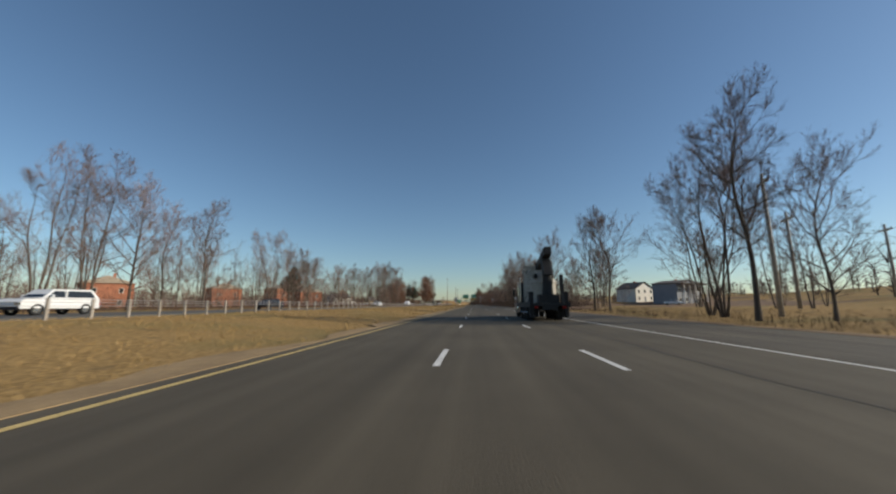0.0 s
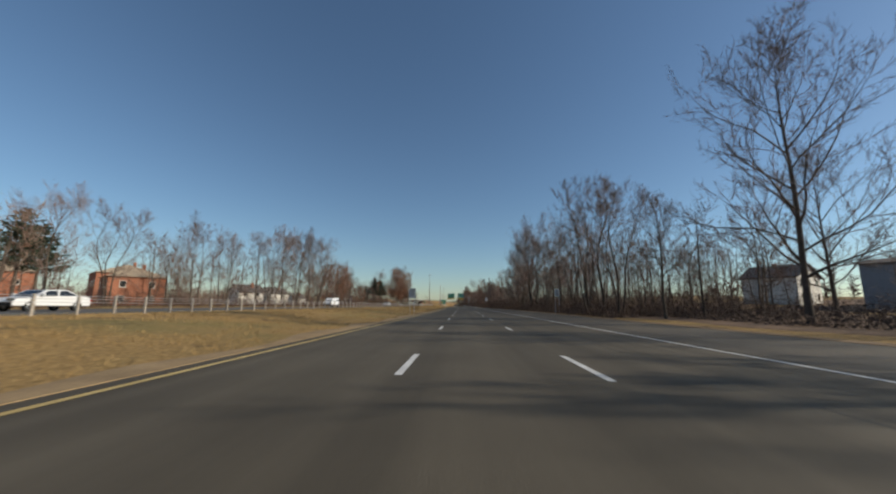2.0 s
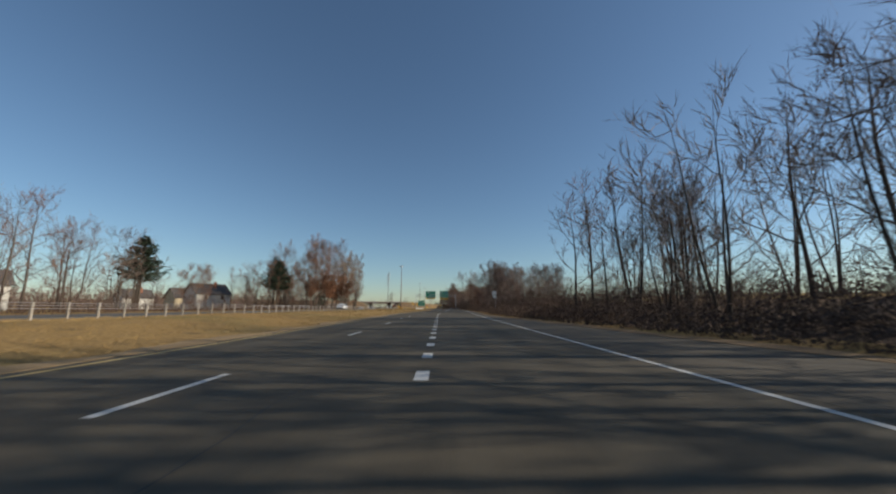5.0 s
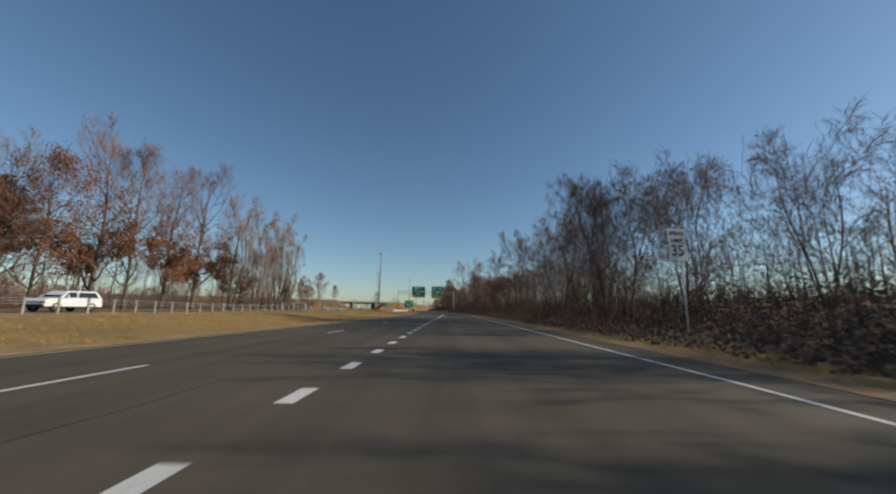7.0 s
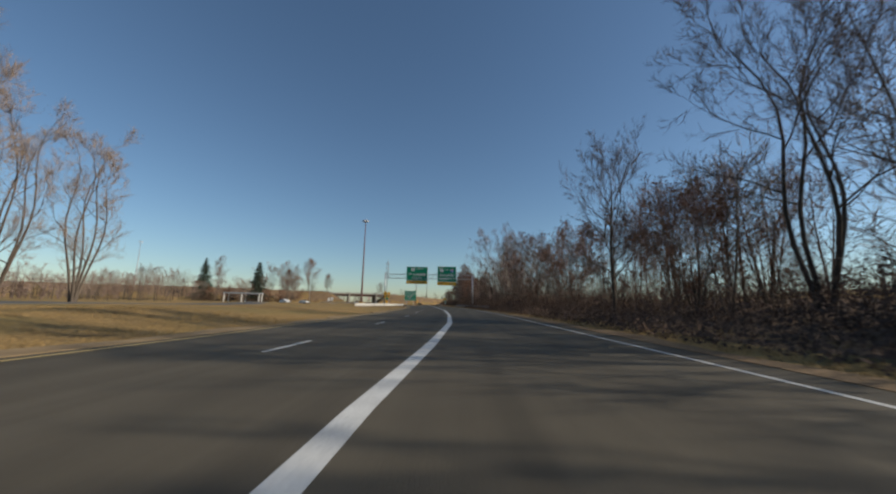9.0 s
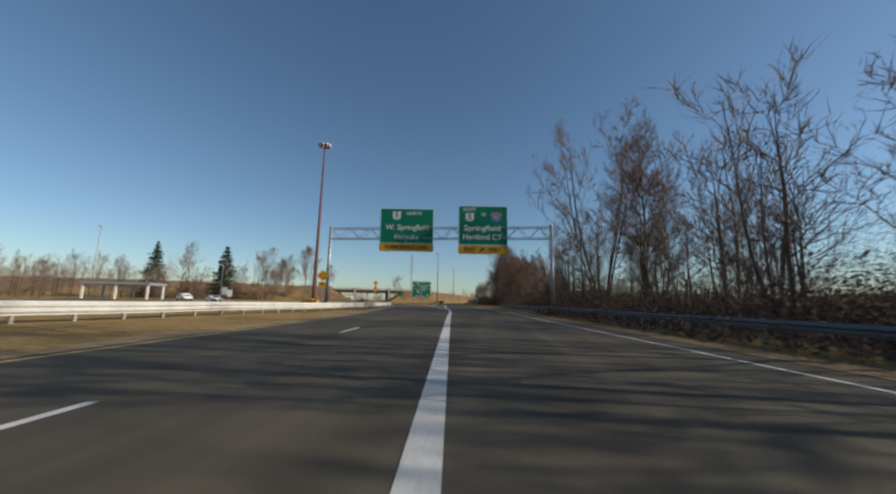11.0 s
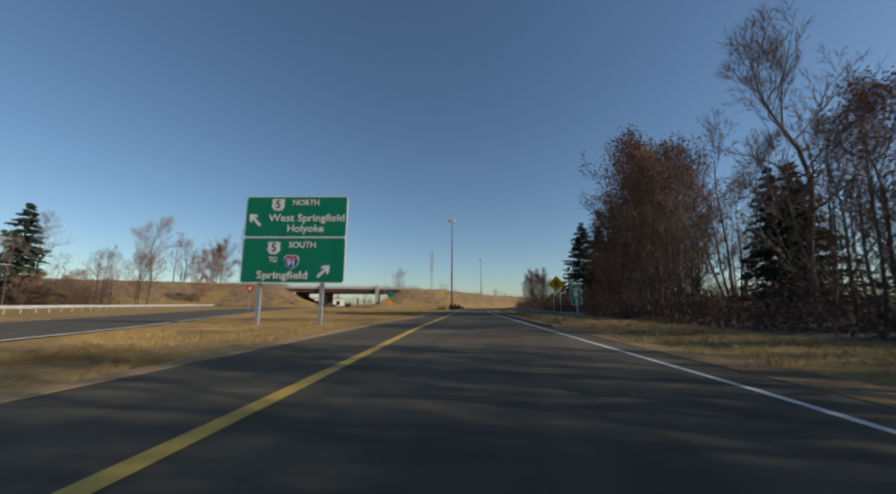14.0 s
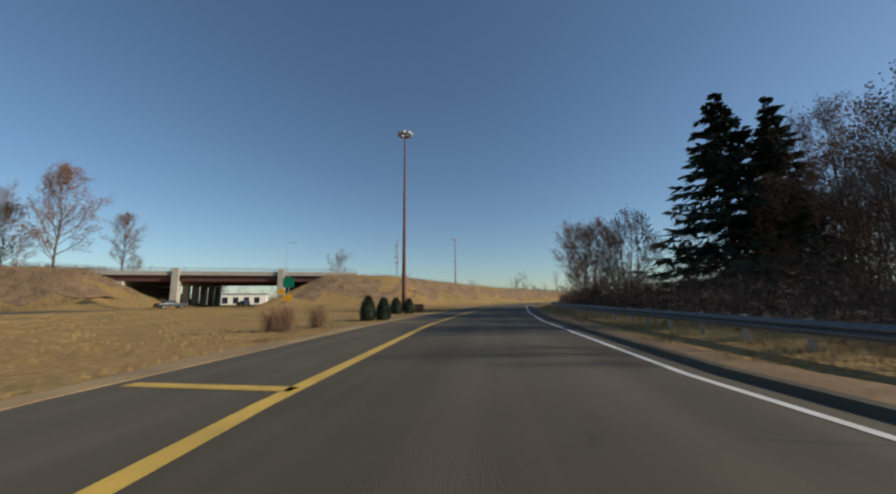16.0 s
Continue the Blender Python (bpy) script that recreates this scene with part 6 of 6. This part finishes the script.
part("windscreen", Shape().quad((-0.95, 3.57, 1.85), (0.95, 3.57, 1.85), (0.9, 3.33, 2.7), (-0.9, 3.33, 2.7)), GLASS_DARK, cab)
for sx in (-1, 1):
    part("side_window", Shape().box(sx * 1.1 - 0.015, 2.6, 1.85, sx * 1.1 + 0.015, 3.25, 2.6), GLASS_DARK, cab)
    part("fender", Shape().prism([(3.35, 0.75), (3.45, 1.05), (3.7, 1.2), (4.35, 1.2), (4.6, 1.05), (4.7, 0.75)], "x", sx * 1.0 - 0.2, sx * 1.0 + 0.2), BLACK_PAINT, cab, bevel=0.04)
    part("door_step", Shape().box(sx * 1.05 - 0.15, 2.35, 0.42, sx * 1.05 + 0.15, 3.2, 0.5), CHROME, cab)
    part("exhaust_stack", Shape().tube([(sx * 1.0, 2.1, 1.1), (sx * 1.0, 2.1, 3.35)], 0.075, 10), CHROME, cab)
    mir = part("mirror_arm", Shape().tube([(sx * 1.12, 3.3, 2.45), (sx * 1.45, 3.4, 2.45), (sx * 1.45, 3.4, 1.85)], 0.02, 5), CHROME, cab)
    part("mirror", Shape().box(sx * 1.45 - 0.1, 3.37, 1.85, sx * 1.45 + 0.1, 3.43, 2.4), BLACK_PAINT, mir, bevel=0.01)
    part("headlight", Shape().box(sx * 0.72 - 0.12, 5.16, 1.0, sx * 0.72 + 0.12, 5.25, 1.22), CHROME, cab)
ring_tank("concrete_chamber", truck, 0.0, 1.25, 1.18, 0.86, 2.75, [(180, 2.15, 0.06), (215, 2.1, 0.36), (240, 1.1, 0.22), (150, 0.8, 0.05)])
ring_tank("concrete_chamber", truck, -0.05, -0.75, 1.18, 0.92, 2.85, [(160, 2.3, 0.13), (200, 2.4, 0.13), (212, 2.35, 0.13), (235, 2.2, 0.36), (205, 0.8, 0.1)])
ring_tank("concrete_cone", truck, 0.0, -2.65, 1.18, 0.9, 2.35, [(225, 1.9, 0.2), (160, 0.7, 0.05)], cone=True)
for yy in (1.25, -0.75, -2.65):
    for sx in (-1, 1):
        part("tie_chain", Shape().tube([(sx * 1.22, yy - 0.5, 1.2), (sx * 0.75, yy, 2.2)], 0.025, 5), BLACK_DIRTY, bed)
part("crane_base", Shape().box(-0.65, -4.75, 1.18, 0.65, -3.85, 1.75).tube([(0, -4.3, 1.75), (0, -4.3, 3.3)], [0.38, 0.28], 12), BLACK_DIRTY, truck)
part("crane_boom", Shape().prism([(-4.75, 3.05), (-4.0, 3.0), (-3.55, 4.25), (-3.95, 4.65)], "x", -0.28, 0.28), BLACK_DIRTY, truck, bevel=0.03)
jib = part("crane_jib", Shape().prism([(-4.9, 4.95), (-5.0, 4.4), (-1.7, 3.75), (-1.55, 4.15)], "x", -0.24, 0.24), BLACK_DIRTY, truck, bevel=0.03)
part("jib_tip", Shape().prism([(-1.75, 3.6), (-1.2, 3.55), (-1.15, 4.1), (-1.7, 4.25)], "x", -0.3, 0.3), BLACK_DIRTY, jib, bevel=0.03)
part("hydraulic_ram", Shape().tube([(0.0, -3.9, 2.4), (0.0, -3.2, 3.95)], [0.11, 0.07], 10), CHROME, jib)
for k in range(4):
    part("hydraulic_hose", Shape().tube([(0.3, -4.5 + 0.3 * k, 2.5), (0.42, -4.3 + 0.3 * k, 3.3), (0.3, -4.1 + 0.4 * k, 4.1)], 0.025, 6), RUBBER, jib)
part("grapple_arm", Shape().prism([(-4.95, 1.2), (-4.7, 1.2), (-4.45, 3.0), (-4.7, 3.05)], "x", 0.75, 0.95), BLACK_DIRTY, truck)
for sx in (-1, 1):
    leg = part("outrigger", Shape().box(sx * 1.15 - 0.14, -4.6, 0.35, sx * 1.15 + 0.14, -4.3, 1.95), BLACK_DIRTY, truck, bevel=0.02)
    part("foot", Shape().tube([(sx * 1.15, -4.45, 0.24), (sx * 1.15, -4.45, 0.34)], 0.2, 12), BLACK_DIRTY, leg)
    part("tail_light", Shape().box(sx * 0.9 - 0.12, -4.97, 0.85, sx * 0.9 + 0.12, -4.91, 0.97), RED_LAMP, truck)

# ---- evergreen shrubs and dry weeds by the ramp ----
shrub_rng = random.Random(33)
for x, y, h, wide in ((-29.0, 585.4, 1.45, 0.52), (-28.3, 586.3, 1.35, 0.48), (-29.9, 595.5, 1.4, 0.62), (-29.0, 596.6, 1.35, 0.6)):
    def girth(u):
        return wide * max(0.05, math.sin(math.pi * min(1.0, 0.2 + 0.8 * u)) ** 0.6) * (1 - 0.35 * u)
    core, rows, cols = Shape(), 9, 14
    for j in range(rows):
        for i in range(cols):
            w, u = 6.2832 * i / cols, j / (rows - 1)
            rr = girth(u) * (0.84 + 0.14 * noise.noise((x + 3 * math.cos(w), y + 3 * math.sin(w), 6 * u)))
            core.v.append((rr * math.cos(w), rr * math.sin(w), 0.02 + u * h * 0.95))
    core.f = [(j * cols + i, j * cols + (i + 1) % cols, (j + 1) * cols + (i + 1) % cols, (j + 1) * cols + i) for j in range(rows - 1) for i in range(cols)]
    core.f.append(tuple(range((rows - 1) * cols, rows * cols)))
    s = Shape()
    for _ in range(1800):
        w, u = shrub_rng.uniform(0, 6.3), shrub_rng.random()
        rr = girth(u) * shrub_rng.uniform(0.75, 1.0)
        p = Vector((rr * math.cos(w), rr * math.sin(w), u * h))
        q = p + Vector((math.cos(w), math.sin(w), 1.0)).normalized() * 0.11 + Vector((shrub_rng.gauss(0, 0.05), shrub_rng.gauss(0, 0.05), 0))
        v = Vector((shrub_rng.uniform(-1, 1), shrub_rng.uniform(-1, 1), shrub_rng.uniform(-1, 1))).normalized() * 0.03
        s.add([p - v, p + v, q], [(0, 1, 2)])
    sh = thing("shrub", "small rounded dark evergreen shrub in the grass", "shrub", "evergreen shrubs", m=pose(x, y, ground_height(x, y)))
    part("core", core, NEEDLE, sh, smooth=True)
    part("foliage", s, NEEDLE, sh)
    part("stem", Shape().tube([(0, 0, -0.1), (0, 0, h * 0.6)], [0.08, 0.04], 6), BARK, sh)
for x, y, h in ((-30.5, 577.9, 1.1), (-29.8, 577.9, 1.25), (-29.5, 579.9, 1.1)):
    s = Shape()
    for _ in range(140):
        a = Vector((shrub_rng.gauss(0, 0.15), shrub_rng.gauss(0, 0.15), -0.03))
        c = a + Vector((shrub_rng.gauss(0, 0.16), shrub_rng.gauss(0, 0.16), h * shrub_rng.uniform(0.5, 1)))
        v = Vector((shrub_rng.uniform(-1, 1), shrub_rng.uniform(-1, 1), 0)).normalized() * 0.008
        s.add([a - v, a + v, c], [(0, 1, 2)])
        for _ in range(4):
            p = a.lerp(c, shrub_rng.uniform(0.4, 1))
            d = p + Vector((shrub_rng.gauss(0, 0.1), shrub_rng.gauss(0, 0.1), 0.12))
            s.add([p - v, p + v, d], [(0, 1, 2)])
    tagged(part("weed_clump", s, RED_TWIG, loc=(x, y, ground_height(x, y))), "dry reddish weeds standing in the grass", "weeds", "weed clumps")
crate = thing("planter", "brown timber planter beside the shrubs", "planter", m=pose(-28.6, 599.8, ground_height(-28.6, 599.8)))
for k in range(3):
    part("board", Shape().box(-0.4, -0.35, 0.28 * k, 0.4, 0.35, 0.28 * k + 0.25), RUST, crate)
